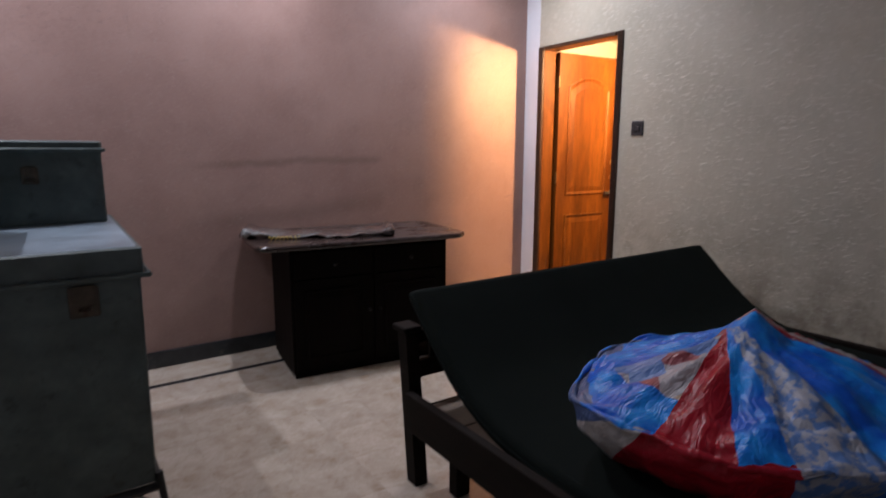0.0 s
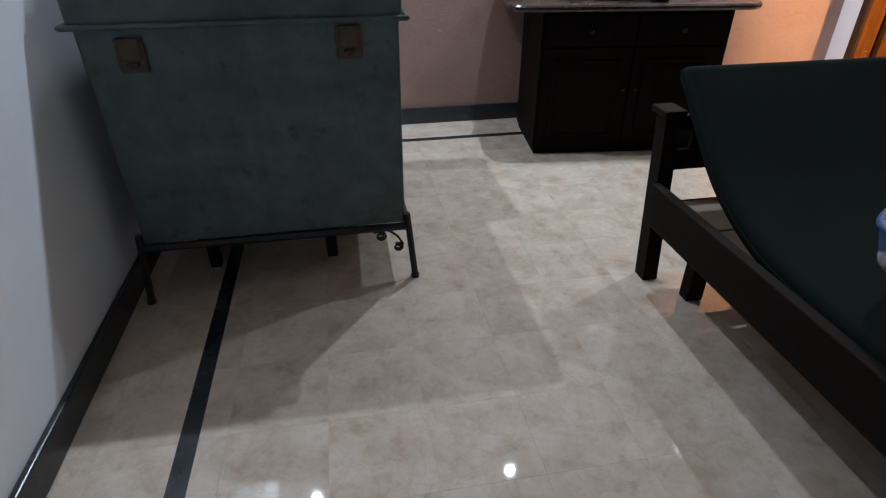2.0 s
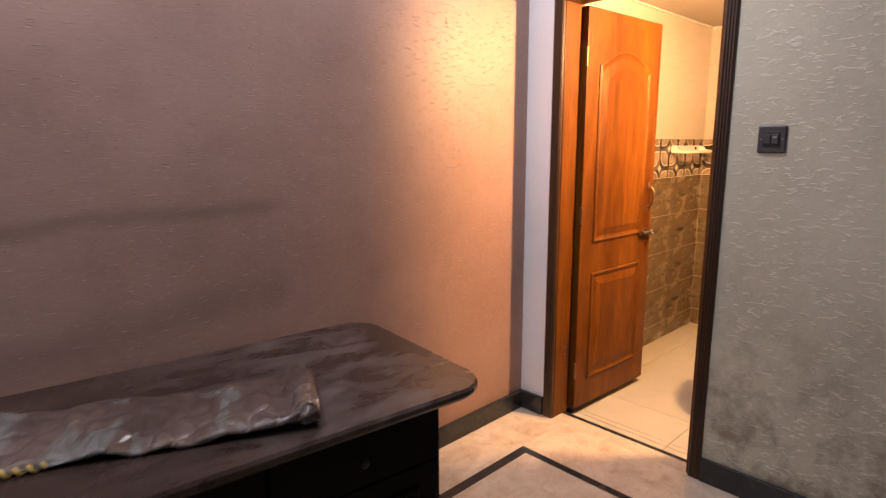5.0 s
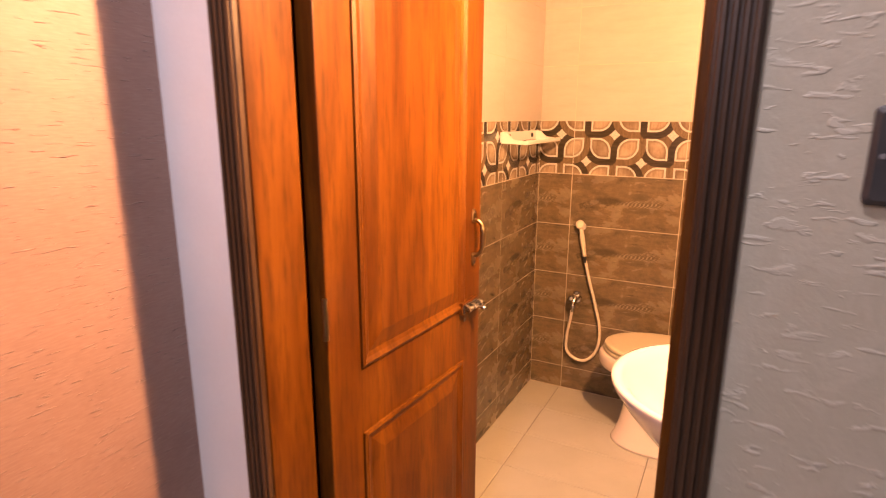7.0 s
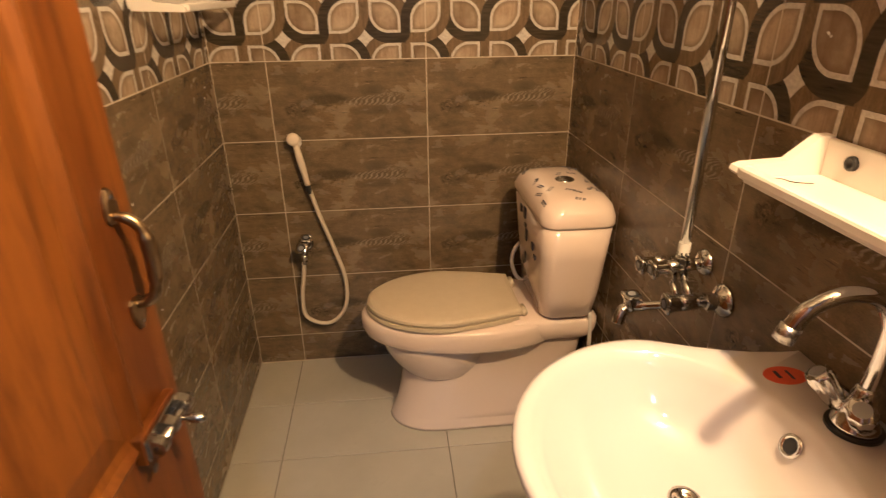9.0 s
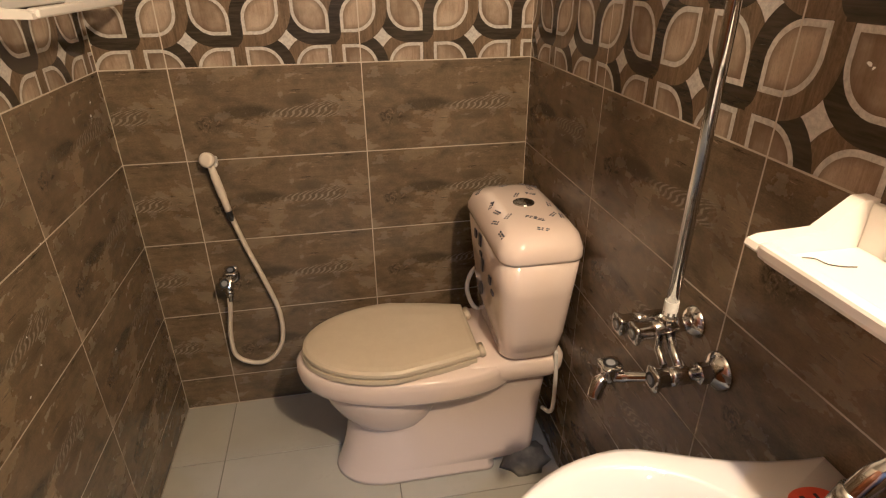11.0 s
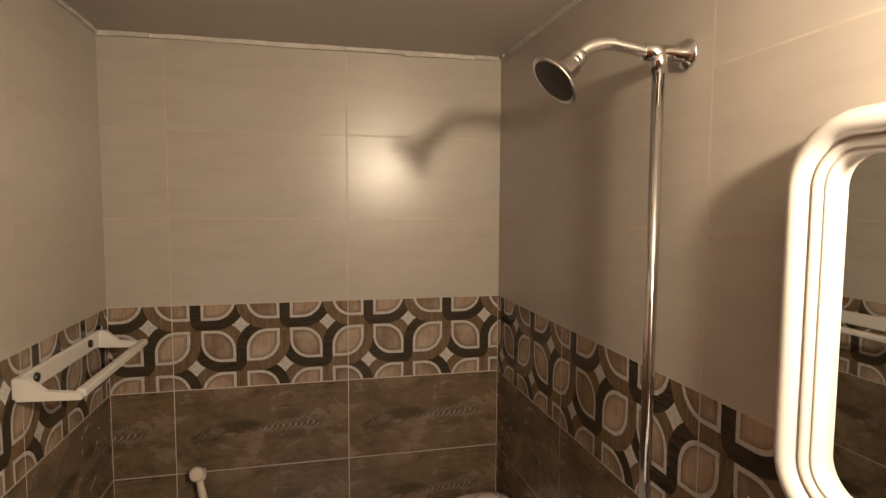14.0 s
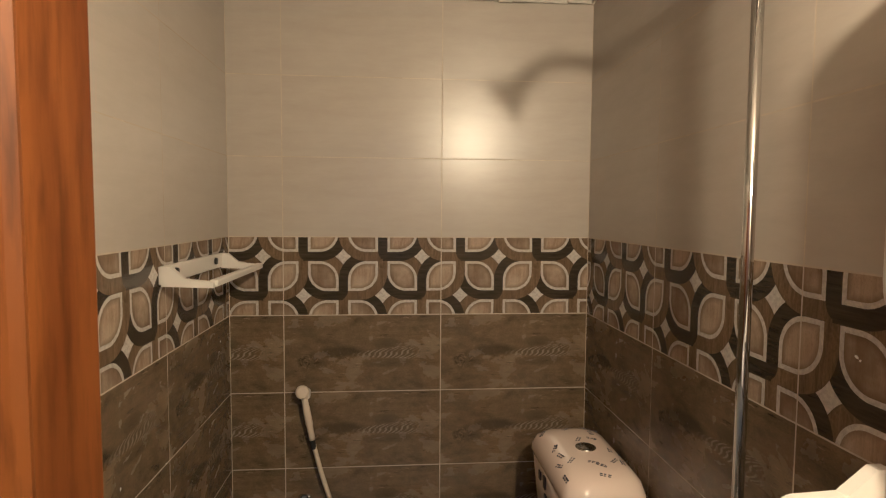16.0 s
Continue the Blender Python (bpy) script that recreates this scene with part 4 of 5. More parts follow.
part("ferrule", tube([(-.032, .967, .788), (-.030, .961, .752)], .009), M_BLACKP, spray)
def lobed(base, tip, parent, r=.019, length=.034):
    """A four-lobed tap handle with a black ring and a pale marker on its end."""
    a, b = Vector(base), Vector(tip)
    t = (b - a).normalized()
    u = t.orthogonal().normalized()
    w = t.cross(u)

    def star(d, rr, lobe):
        return [a + t * d + (u * math.cos(q) + w * math.sin(q)) * rr * (1 + lobe * math.cos(4 * q)) for q in (2 * math.pi * j / 32 for j in range(32))]
    h = part("handle", loft([star(0, r * .62, 0), star(.004, r * .78, .02), star(length * .6, r * .82, .04), star(length * .78, r, .13), star(length * .95, r * 1.02, .14), star(length, r * .92, .10)]), M_CHROME, parent, "", True)
    part("handle_ring", lathe([(0, r * .66), (.0012, r * .66), (.0014, r * .4)], a + t * (length - .0004), a + t, 20), M_BLACKP, h)
    part("handle_cap", lathe([(0, r * .42), (.0022, r * .40), (.0026, r * .2)], a + t * (length - .0004), a + t, 18), M_LGREY, h, "pale round marker")


valve = thing("angle_valve", pose(0, 1.002, .545), "chrome angle valve on the tiled wall", "valve")
part("flange", lathe([(0, .028), (.004, .028), (.010, .017)], (-.001, 0, -.005), (-1, 0, -.005), 24), M_CHROME, valve, "", True)
part("body", tube([(-.006, 0, -.005), (-.074, 0, -.005)], .0135), M_CHROME, valve, "", True)
part("outlet", lathe([(0, .011), (.02, .011), (.022, .0145), (.036, .0145), (.038, .011), (.058, .0105)], (-.062, .002, -.005), (-.064, .008, -1), 14), M_CHROME, valve, "", True)
lobed((-.060, 0, -.010), (-.115, .010, .036), valve, .0235, .042)
lobed((-.026, -.004, -.002), (-.054, -.012, .08), valve, .0225, .040)

# ---- shower riser, mixer ----
PX = -.992
shower = thing("shower", pose(0, 0, 0), "chrome shower riser pipe with arm and round head", "shower")
part("riser_pipe", tube([(PX, .055, .905), (PX, .055, 2.035)], .0105, 18), M_CHROME, shower, "", True)
part("wall_flange", lathe([(0, .027), (.003, .027), (.007, .022), (.012, .012), (.06, .0115)], (PX - .003, .001, 2.055), (PX - .003, 1, 2.055), 28), M_CHROME, shower, "", True)
part("tee", tube([(PX, .055, 2.02), (PX, .055, 2.064)], .0148, 18), M_CHROME, shower, "", True)
part("tee_arm", tube([(PX, .03, 2.055), (PX, .085, 2.055)], .0145, 18), M_CHROME, shower, "", True)
part("shower_arm", tube(spline([(PX, .07, 2.055), (PX, .12, 2.062), (PX, .155, 2.065), (PX, .188, 2.055), (PX, .212, 2.035)], 8), .0108, 18), M_CHROME, shower, "", True)
hd = part("shower_head", lathe([(0, .011), (.008, .015), (.018, .015), (.020, .011), (.026, .019), (.046, .020), (.050, .025), (.058, .030), (.064, .044), (.067, .048), (.070, .046), (.069, .040)],
                               (PX, .198, 2.045), (PX, .268, 1.978), 32), M_CHROME, shower, "", True)
part("spray_plate", lathe([(0, .040), (.002, .040), (.003, .001)], Vector((PX, .198, 2.045)) + (Vector((0, .07, -.067)).normalized() * .0685), Vector((PX, .198, 2.045)) + Vector((0, .7, -.67)), 32), M_BLACKP, hd, "black rubber spray plate")
part("thread_tape", tube([(PX, .055, .905), (PX, .055, .932)], .0125, 14), M_TAPE, shower, "white thread tape")

mixer = thing("bath_mixer", pose(0, 0, 0), "chrome wall mixer with ribbed knobs and a bib tap", "tap")
part("wall_flange", lathe([(0, .036), (.003, .036), (.010, .030), (.016, .020), (.020, .015)], (-1.078, .001, .836), (-1.078, 1, .836), 30), M_CHROME, mixer, "", True)
part("wall_flange", lathe([(0, .030), (.003, .030), (.012, .022), (.016, .014)], (PX, .001, .882), (PX, 1, .882), 28), M_CHROME, mixer, "", True)
part("union_nut", lathe([(0, .015), (.002, .019), (.020, .019), (.022, .015)], (-1.077, .020, .836), (-1.066, 1, .834), 6), M_CHROME, mixer)
part("body", lathe([(0, .013), (.028, .013), (.030, .0165), (.058, .0175), (.064, .015)], (-1.076, .03, .836), (-1.068, 1, .832), 22), M_CHROME, mixer, "", True)
lobed((-1.074, .088, .834), (-1.066, .30, .830), mixer, .0205, .036)
part("body", lathe([(0, .013), (.03, .014), (.072, .0155), (.076, .013)], (PX, .01, .880), (PX, .6, .846), 20), M_CHROME, mixer, "", True)
lobed((PX, .082, .874), (PX + .004, .30, .856), mixer, .0195, .040)
part("body", lathe([(0, .012), (.05, .013), (.053, .011)], (PX + .052, .036, .866), (PX + .054, .6, .836), 20), M_CHROME, mixer, "", True)
lobed((PX + .052, .085, .860), (PX + .055, .30, .842), mixer, .0195, .040)
part("cross_pipe", tube([(PX, .050, .876), (PX + .054, .050, .866)], .010), M_CHROME, mixer, "", True)
part("link", tube([(PX - .004, .052, .872), (-1.030, .060, .852), (-1.066, .066, .840)], .0085), M_CHROME, mixer, "", True)
part("link", tube([(PX + .012, .058, .866), (-1.012, .078, .845), (-1.046, .085, .836)], .0065), M_CHROME, mixer, "", True)
part("riser_socket", lathe([(0, .0145), (.012, .0165), (.026, .0165), (.028, .013), (.040, .013)], (PX, .055, .872), (PX, .055, 2), 8), M_CHROME, mixer)
part("bib_tap", tube(spline([(-1.066, .082, .828), (-1.045, .110, .815), (-1.020, .140, .800), (-1.006, .160, .792), (-1.005, .176, .784), (-1.010, .186, .768), (-1.013, .189, .756)], 6), [.009] * 12 + [.011] * 12 + [.013] * 13), M_CHROME, mixer, "", True)
part("bib_body", lathe([(0, .012), (.006, .0145), (.022, .0145), (.024, .011)], (-1.004, .160, .782), (-1.003, .162, 1), 18), M_CHROME, mixer, "", True)
lobed((-1.004, .160, .792), (-1.008, .170, .92), mixer, .0205, .030)

# ---- wash basin ----
SX, SZ = -1.490, .868
basin = thing("wash_basin", pose(SX, 0, 0), "ivory oval ceramic wash basin fixed to the tiles", "basin")


def basin_ring(a, b, cy, z, deck, yback, n=56, blend=.0):
    """Oval in front, with a straight-sided deck towards the wall."""
    out = []
    for k in range(n):
        q = 2 * math.pi * k / n
        c, s = math.cos(q), math.sin(q)
        x, y = a * c, cy + b * s
        if deck and s < 0:
            f = min(1.0, (-s) * 1.25)
            f = f * f * (3 - 2 * f)
            xd = deck * max(-1, min(1, c * 1.9))
            yd = cy + (yback - cy) * min(1, -s * 1.45)
            x, y = x * (1 - f) + xd * f, y * (1 - f) + yd * f
        out.append(Vector((x, y, z)))
    return out


outer = [basin_ring(.10, .10, .17, .66, 0, .0), basin_ring(.155, .15, .19, .675, .10, .02), basin_ring(.205, .20, .225, .73, .15, .006), basin_ring(.242, .232, .255, .80, .18, .003),
         basin_ring(.256, .252, .268, .845, .192, .002), basin_ring(.259, .256, .270, .858, .194, .002), basin_ring(.257, .254, .270, .866, .193, .002), basin_ring(.250, .246, .270, SZ, .188, .004)]
inner = [basin_ring(.236, .200, .304, SZ - .0005, 0, 0), basin_ring(.228, .192, .303, SZ - .006, 0, 0), basin_ring(.214, .180, .300, .842, 0, 0), basin_ring(.180, .152, .290, .790, 0, 0),
         basin_ring(.130, .115, .278, .758, 0, 0), basin_ring(.075, .07, .270, .746, 0, 0), basin_ring(.035, .035, .266, .743, 0, 0), basin_ring(.021, .021, .266, .742, 0, 0)]
for shift, rg in zip((.008, .016, .022, .024, .024), inner[3:]):
    for p in rg:
        p.x += shift
part("bowl", loft(outer + inner), M_BASIN, basin, "", True)
part("drain", lathe([(0, .024), (.003, .023), (.002, .016), (-.004, .012)], (.024, .266, .7435), (.024, .266, 1), 24), M_CHROME, basin, "chrome drain", True)
ov = part("overflow", lathe([(0, .018), (.003, .018), (.004, .013), (.001, .011)], (.022, .126, .832), (.022, .20, .872), 24), M_CHROME, basin, "chrome overflow ring", True)
part("hole", lathe([(0, .011), (.0025, .011)], (.022, .127, .8325), (.022, .20, .872), 20), M_BLACKP, ov)
st = part("sticker", lathe([(0, .034), (.0014, .034)], (.130, .070, SZ - .001), (.130, .070, 2), 36), M_RED, basin, "oval red-orange paper sticker")
for v in st.data.vertices:
    v.co.x, v.co.y = .130 + (v.co.x - .130) * .66, .070 + (v.co.y - .070) * 1.0
part("sticker_bar", box(.119, .141, .060, .064, SZ + .0003, SZ + .0012), M_INK, basin)
part("sticker_bar", box(.124, .141, .078, .084, SZ + .0003, SZ + .0012), M_INK, basin)
for sx in (-1, 1):
    part("wall_bolt", tube([(sx * .10, .001, .80), (sx * .10, .02, .80)], .008), M_OLDCHROME, basin)

tap = thing("basin_tap", pose(SX + .012, .052, SZ - .001), "chrome swan-neck basin tap with two ribbed handles", "tap")
part("gasket", lathe([(0, .036), (.005, .036), (.006, .03)], (0, 0, 0), (0, 0, 1), 28), M_BLACKP, tap)
part("base", lathe([(0, .031), (.006, .030), (.016, .024), (.034, .019), (.060, .015), (.066, .012)], (0, 0, .005), (0, 0, 1), 28), M_CHROME, tap, "", True)
part("spout", tube(spline([(0, 0, .06), (-.004, .001, .12), (-.006, .008, .17), (-.004, .034, .207), (.002, .075, .214), (.008, .112, .192), (.012, .128, .160)], 8), [.0105] * 40 + [.0115] * 9, 18), M_CHROME, tap, "", True)
part("aerator", tube([(.0115, .126, .168), (.0135, .132, .146)], .0135, 18), M_OLDCHROME, tap, "", True)
for sx in (1, -1):
    part("handle_arm", tube([(0, 0, .022), (sx * .030, .016, .030)], .0125), M_CHROME, tap, "", True)
    hb, ht = Vector((sx * .022, .014, .026)), Vector((sx * .044, .048, .078))
    t = (ht - hb).normalized()
    u = t.orthogonal().normalized()
    w = t.cross(u)
    rings = [[hb + t * d + (u * math.cos(q) + w * math.sin(q)) * r * (1 + e * math.cos(8 * q)) for q in (2 * math.pi * j / 48 for j in range(48))]
             for d, r, e in ((0, .012, 0), (.006, .0125, .0), (.010, .0145, .05), (.048, .0185, .07), (.054, .0165, .04))]
    hk = part("handle", loft(rings), M_CHROME, tap, "", True)
    part("handle_cap", lathe([(0, .011), (.003, .011), (.0035, .004)], hb + t * .053, ht + t, 16), M_LGREY, hk)

# ---- shelf and mirror over the basin ----
def side_profile(x):
    return [Vector((x, y, z)) for y, z in ((.001, 1.142), (.001, 1.217), (.022, 1.217), (.066, 1.181), (.134, 1.178), (.146, 1.174), (.149, 1.167), (.143, 1.161), (.118, 1.155))]


shelf = thing("wall_shelf", pose(0, 0, 0), "ivory plastic tray shelf on the tiled wall", "shelf")
S0, S1 = -1.228, -1.795
for x0, x1 in ((S0, S0 - .020), (S1 + .020, S1)):
    part("end", loft([side_profile(x0), side_profile(x1)]), M_IVORY, shelf)
part("tray", box(S1 + .02, S0 - .02, .001, .136, 1.150, 1.158, .003), M_IVORY, shelf)
part("back", box(S1 + .02, S0 - .02, .001, .012, 1.154, 1.214, .003), M_IVORY, shelf)
part("front_lip", box(S1 + .02, S0 - .02, .129, .148, 1.158, 1.177, .005), M_IVORY, shelf)
for xx in (-1.304, -1.700):
    part("screw_plug", lathe([(0, .011), (.006, .0105), (.006, .006), (.002, .005)], (xx, .012, 1.190), (xx, 1, 1.190), 20), M_BLACKP, shelf, "black screw plug", True)
hair = thing("pen_mark", pose(0, 0, 0), "small dark thread lying in the shelf", "thread")
part("strand", tube(spline([(-1.262, .098, 1.1595), (-1.268, .086, 1.1595), (-1.282, .082, 1.1595), (-1.290, .070, 1.1595), (-1.294, .056, 1.1595)], 8), .0007, 6), M_BLACKP, hair)

mir = thing("mirror", pose(-1.507, 0, 1.650) @ Matrix.Diagonal((1, 1.15, 1, 1)), "mirror in a rounded ivory plastic frame", "mirror")
def mring(inset, y, r):
    inset *= .82
    return [Vector((p.x, y, p.y)) for p in rrect(-.244 + inset, .244 - inset, -.258 + inset, .258 - inset, r, 0, 8)]


part("frame", loft([mring(.004, .001, .085), mring(0, .016, .088), mring(.003, .034, .086), mring(.012, .048, .080), mring(.024, .054, .072), mring(.036, .052, .063), mring(.042, .044, .058), mring(.0435, .036, .056),
                    mring(.046, .040, .053), mring(.051, .042, .049), mring(.056, .038, .045), mring(.058, .032, .043), mring(.061, .034, .040), mring(.064, .031, .038), mring(.066, .020, .036), mring(.066, .001, .036)], caps=False), M_IVORY, mir, "", True)
part("glass", box(-.194, .194, .010, .019, -.208, .208), M_MIRROR, mir)
part("backing", box(-.205, .205, .001, .009, -.22, .22), M_BLACKP, mir)

# ---- soap rack on the north wall ----
rack = thing("soap_rack", pose(0, BN, 0), "ivory plastic open rack screwed to the leaf border", "rack")
part("back_rail", box(-.565, -.092, -.012, -.001, 1.388, 1.432, .003), M_IVORY, rack)
part("front_bar", box(-.545, -.078, -.132, -.112, 1.380, 1.398, .004), M_IVORY, rack)
for x0, x1 in ((-.565, -.550), (-.107, -.092)):
    prof = lambda x: [Vector((x, y, z)) for y, z in ((-.008, 1.384), (-.008, 1.432), (-.030, 1.430), (-.062, 1.402), (-.118, 1.396), (-.128, 1.390), (-.128, 1.380))]
    part("arm", loft([prof(x0), prof(x1)]), M_IVORY, rack)
for xx in (-.484, -.176):
    part("screw_plug", lathe([(0, .011), (.006, .010), (.007, .004)], (xx, -.012, 1.412), (xx, -1, 1.412), 18), M_BLACKP, rack, "black screw plug", True)

# ---- sideboard ----
side = thing("sideboard", pose(-4.540, .602, BZ, 0, 0, -6.6), "dark walnut sideboard with a round-cornered top against the mauve wall", "sideboard")
W, D, H = 1.015, .50, .748
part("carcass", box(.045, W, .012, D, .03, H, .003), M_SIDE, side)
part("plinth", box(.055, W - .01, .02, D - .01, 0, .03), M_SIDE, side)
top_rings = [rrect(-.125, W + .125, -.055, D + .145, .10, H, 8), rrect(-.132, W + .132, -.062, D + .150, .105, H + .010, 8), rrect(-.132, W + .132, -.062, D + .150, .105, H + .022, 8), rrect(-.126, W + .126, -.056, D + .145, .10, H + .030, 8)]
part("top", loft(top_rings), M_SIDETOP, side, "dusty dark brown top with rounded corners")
for i in range(2):
    x0 = .06 + i * (W - .075) / 2
    x1 = x0 + (W - .075) / 2 - .006
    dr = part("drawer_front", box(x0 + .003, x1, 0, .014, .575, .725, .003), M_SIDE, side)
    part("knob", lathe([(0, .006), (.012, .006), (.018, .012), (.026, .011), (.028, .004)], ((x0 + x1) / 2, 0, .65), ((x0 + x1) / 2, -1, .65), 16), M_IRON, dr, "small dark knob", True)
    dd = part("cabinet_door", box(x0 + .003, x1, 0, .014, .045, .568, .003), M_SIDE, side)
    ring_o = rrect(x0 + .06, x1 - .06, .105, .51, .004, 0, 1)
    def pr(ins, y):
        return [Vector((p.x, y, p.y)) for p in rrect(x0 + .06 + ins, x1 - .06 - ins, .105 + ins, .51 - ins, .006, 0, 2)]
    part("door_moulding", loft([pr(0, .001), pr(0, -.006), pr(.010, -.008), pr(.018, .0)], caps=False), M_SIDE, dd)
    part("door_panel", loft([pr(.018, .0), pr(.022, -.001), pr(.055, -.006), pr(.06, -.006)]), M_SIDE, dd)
    kx = x1 - .03 if i == 0 else x0 + .03
    part("pull", lathe([(0, .006), (.012, .006), (.018, .011), (.024, .010), (.026, .004)], (kx, 0, .36), (kx, -1, .36), 14), M_IRON, dd, "", True)

# wrapped roll on the sideboard
ZT = BZ + H + .030
pack = thing("wrapped_package", pose(-4.610, 1.000, ZT, 0, 0, -25.5), "long plastic-wrapped brown bundle with rolled ends on the sideboard", "package")
L, B = .86, .27
rows = []
for i in range(61):
    u = i / 60
    x = u * L
    lift = .012 + .022 * (2 * u - 1) ** 2 + .005 * math.sin(u * 17)
    ring = []
    for q in range(20):
        a = 2 * math.pi * q / 20
        hh = .013 + .004 * noise.noise((x * 9, q * .5, 0))
        if u < .06 or u > .92:
            hh += .016
        yy = math.copysign(abs(math.cos(a)) ** .6, math.cos(a)) * B / 2 * (1 + .035 * noise.noise((x * 7, 4, q * .1)))
        zz = lift + math.copysign(abs(math.sin(a)) ** .8, math.sin(a)) * hh + .011 * noise.noise((x * 16, yy * 26, 1))
        ring.append(Vector((x, yy, max(zz, .001))))
    rows.append(ring)
part("wrapped_sheet", loft(rows), M_PACK, pack, "", True)
for x0 in (.02, L - .03):
    part("rolled_end", tube(spline([(x0 + .004 * math.sin(k), -B / 2 + .008 + k * (B - .016) / 6, .034 + .004 * math.cos(k * 2)) for k in range(7)], 4), [.025 + .004 * math.sin(j * 1.3) for j in range(25)]), M_PACK, pack, "", True)
coil = thing("yellow_cord", pose(-4.54, .805, ZT, 0, 0, -20), "short twisted yellow cord on the sideboard", "cord")
part("strand", tube([(.004 * k, .008 * math.cos(k * 1.1), .010 + .008 * math.sin(k * 1.1)) for k in range(44)], .003, 6), M_YELLOW, coil, "", True)

# ---- trunks ----
def steel_trunk(m, w, d, h, lid, label, rim=.018, flare=0.0, group=""):
    """A riveted sheet-steel trunk: local origin at the front left foot, y into the depth."""
    ob = thing("steel_trunk", m, label, "trunk", group)
    body = loft([rrect(.02 * flare, w - .02 * flare, .02 * flare, d, .008, 0, 2), rrect(0, w, 0, d, .008, h - lid, 2)])
    part("body", body, M_TRUNK, ob)
    ld_ob = part("lid", loft([rrect(-rim * .4, w + rim * .4, -rim * .5, d + .004, .008, h - lid + .002, 2), rrect(-rim * .4, w + rim * .4, -rim * .5, d + .004, .010, h - .006, 2), rrect(.002, w - .002, .002, d - .002, .012, h - .002, 2)]), M_TRUNK, ob)
    # top sheet takes the paler steel, with the light from above painted in
    part("lid_top", loft([rrect(.004, w - .004, .004, d - .004, .012, h - .004, 2), rrect(.004, w - .004, .004, d - .004, .012, h - .001, 2), rrect(.012, w - .012, .012, d - .012, .012, h, 2)]), M_TRUNKLIT, ld_ob, "galvanised top sheet, coloured paler for the light from above")
    part("lid_rim", tube([(-rim, -rim, h - lid), (w + rim, -rim, h - lid)], .008), M_TRUNK, ob)
    for xx in (-rim, w + rim):
        part("lid_rim", tube([(xx, -rim, h - lid), (xx, d, h - lid)], .007), M_TRUNK, ob)
    return ob


def hasp(trunk, x, z, s=1.0):
    hp = part("hasp", box(x - .038 * s, x + .038 * s, -.010, -.001, z - .045 * s, z + .045 * s, .004), M_RUST, trunk, "rusty steel hasp plate")
    part("clasp", box(x - .028 * s, x + .030 * s, -.019, -.009, z - .012 * s, z + .050 * s, .004), M_RUST, hp)
    part("staple", tube(spline([(x - .012, -.010, z - .022), (x - .010, -.026, z - .022), (x + .010, -.026, z - .022), (x + .012, -.010, z - .022)], 4), .004), M_RUST, hp)


TFX, TFY, TW, TD = -6.205, -.462, .885, 1.06
stand = thing("trunk_stand", pose(TFX, TFY, BZ), "black iron trunk stand with scrollwork corners", "stand")
SHH = .212
for nm, a, b in (("rail", (-.005, 0, SHH), (TW + .005, 0, SHH)), ("rail", (-.005, TD, SHH), (TW + .005, TD, SHH)), ("rail", (0, 0, SHH), (0, TD, SHH)), ("rail", (TW, 0, SHH), (TW, TD, SHH))):
    part(nm, tube([a, b], .014, 6), M_IRON, stand)
for xx, yy in ((0, 0), (TW, 0), (0, TD), (TW, TD)):
    dx, dy = (-.022 if xx == 0 else .022), (-.010 if yy == 0 else .010)
    lg = part("leg", tube([(xx, yy, SHH + .05), (xx + dx * .3, yy + dy * .3, SHH - .02), (xx + dx, yy + dy, .004)], .0125, 8), M_IRON, stand)
    part("foot", tube([(xx + dx, yy + dy, 0), (xx + dx, yy + dy, .012)], .016, 10), M_IRON, lg)
for xx, s in ((TW, -1), (0, 1)):
    if s == 1:
        continue
    for r, cx, cz in ((.020, .095, -.035), (.018, .035, -.085)):
        pts = [(xx + s * (cx + (r * (1 - j / 34)) * math.cos(j * .42 + 1)), 0, SHH + cz + (r * (1 - j / 34)) * math.sin(j * .42 + 1)) for j in range(28)]
        part("scroll", tube(pts, .0042, 6), M_IRON, stand)
    part("scroll", tube(spline([(xx + s * .12, 0, SHH - .018), (xx + s * .075, 0, SHH - .012), (xx + s * .04, 0, SHH - .035), (xx + s * .016, 0, SHH - .075)], 6), .0042, 6), M_IRON, stand)
big = steel_trunk(pose(TFX, TFY, BZ + SHH + .014), TW, TD, 1.018 - SHH - .014 - BZ + .005, .085, "large grey-green galvanised steel trunk with two rusty hasps", .022, .3)
HB = 1.018 - SHH - .014 - BZ + .005
hasp(big, .135, HB - .165)
hasp(big, .735, HB - .150)
small = steel_trunk(pose(-5.80, .265, 1.023 + .002), .455, .38, .315, .035, "small grey-blue steel trunk standing on the large trunk", .008, 0, "trunks on the big one")
hasp(small, .22, .185, .7)
left = steel_trunk(pose(-6.20, -.230, 1.025), .515, .40, .36, .04, "dull grey steel trunk in front on the large trunk", .008, 0, "trunks on the big one")
hasp(left, .40, .19, .7)
hasp(left, .10, .12, .7)

# low dark wooden stool stored under the trunk stand
stool = thing("low_stool", pose(-6.08, -.30, BZ), "low dark wooden stool stored under the trunk stand", "stool")
part("seat", box(0, .52, 0, .26, .125, .165, .006), M_BED, stool)
for xx in (.02, .46):
    for yy in (.02, .20):
        part("leg", box(xx, xx + .04, yy, yy + .04, 0, .125, .004), M_BED, stool)
carton = thing("flat_carton", pose(-5.56, .02, BZ), "pale flat box standing under the trunk", "box")
part("panel", box(0, .15, 0, .03, 0, .19, .004), M_PLANK, carton)
part("flap", box(.005, .145, -.004, .0, .10, .185, .001), M_IVORY, carton)

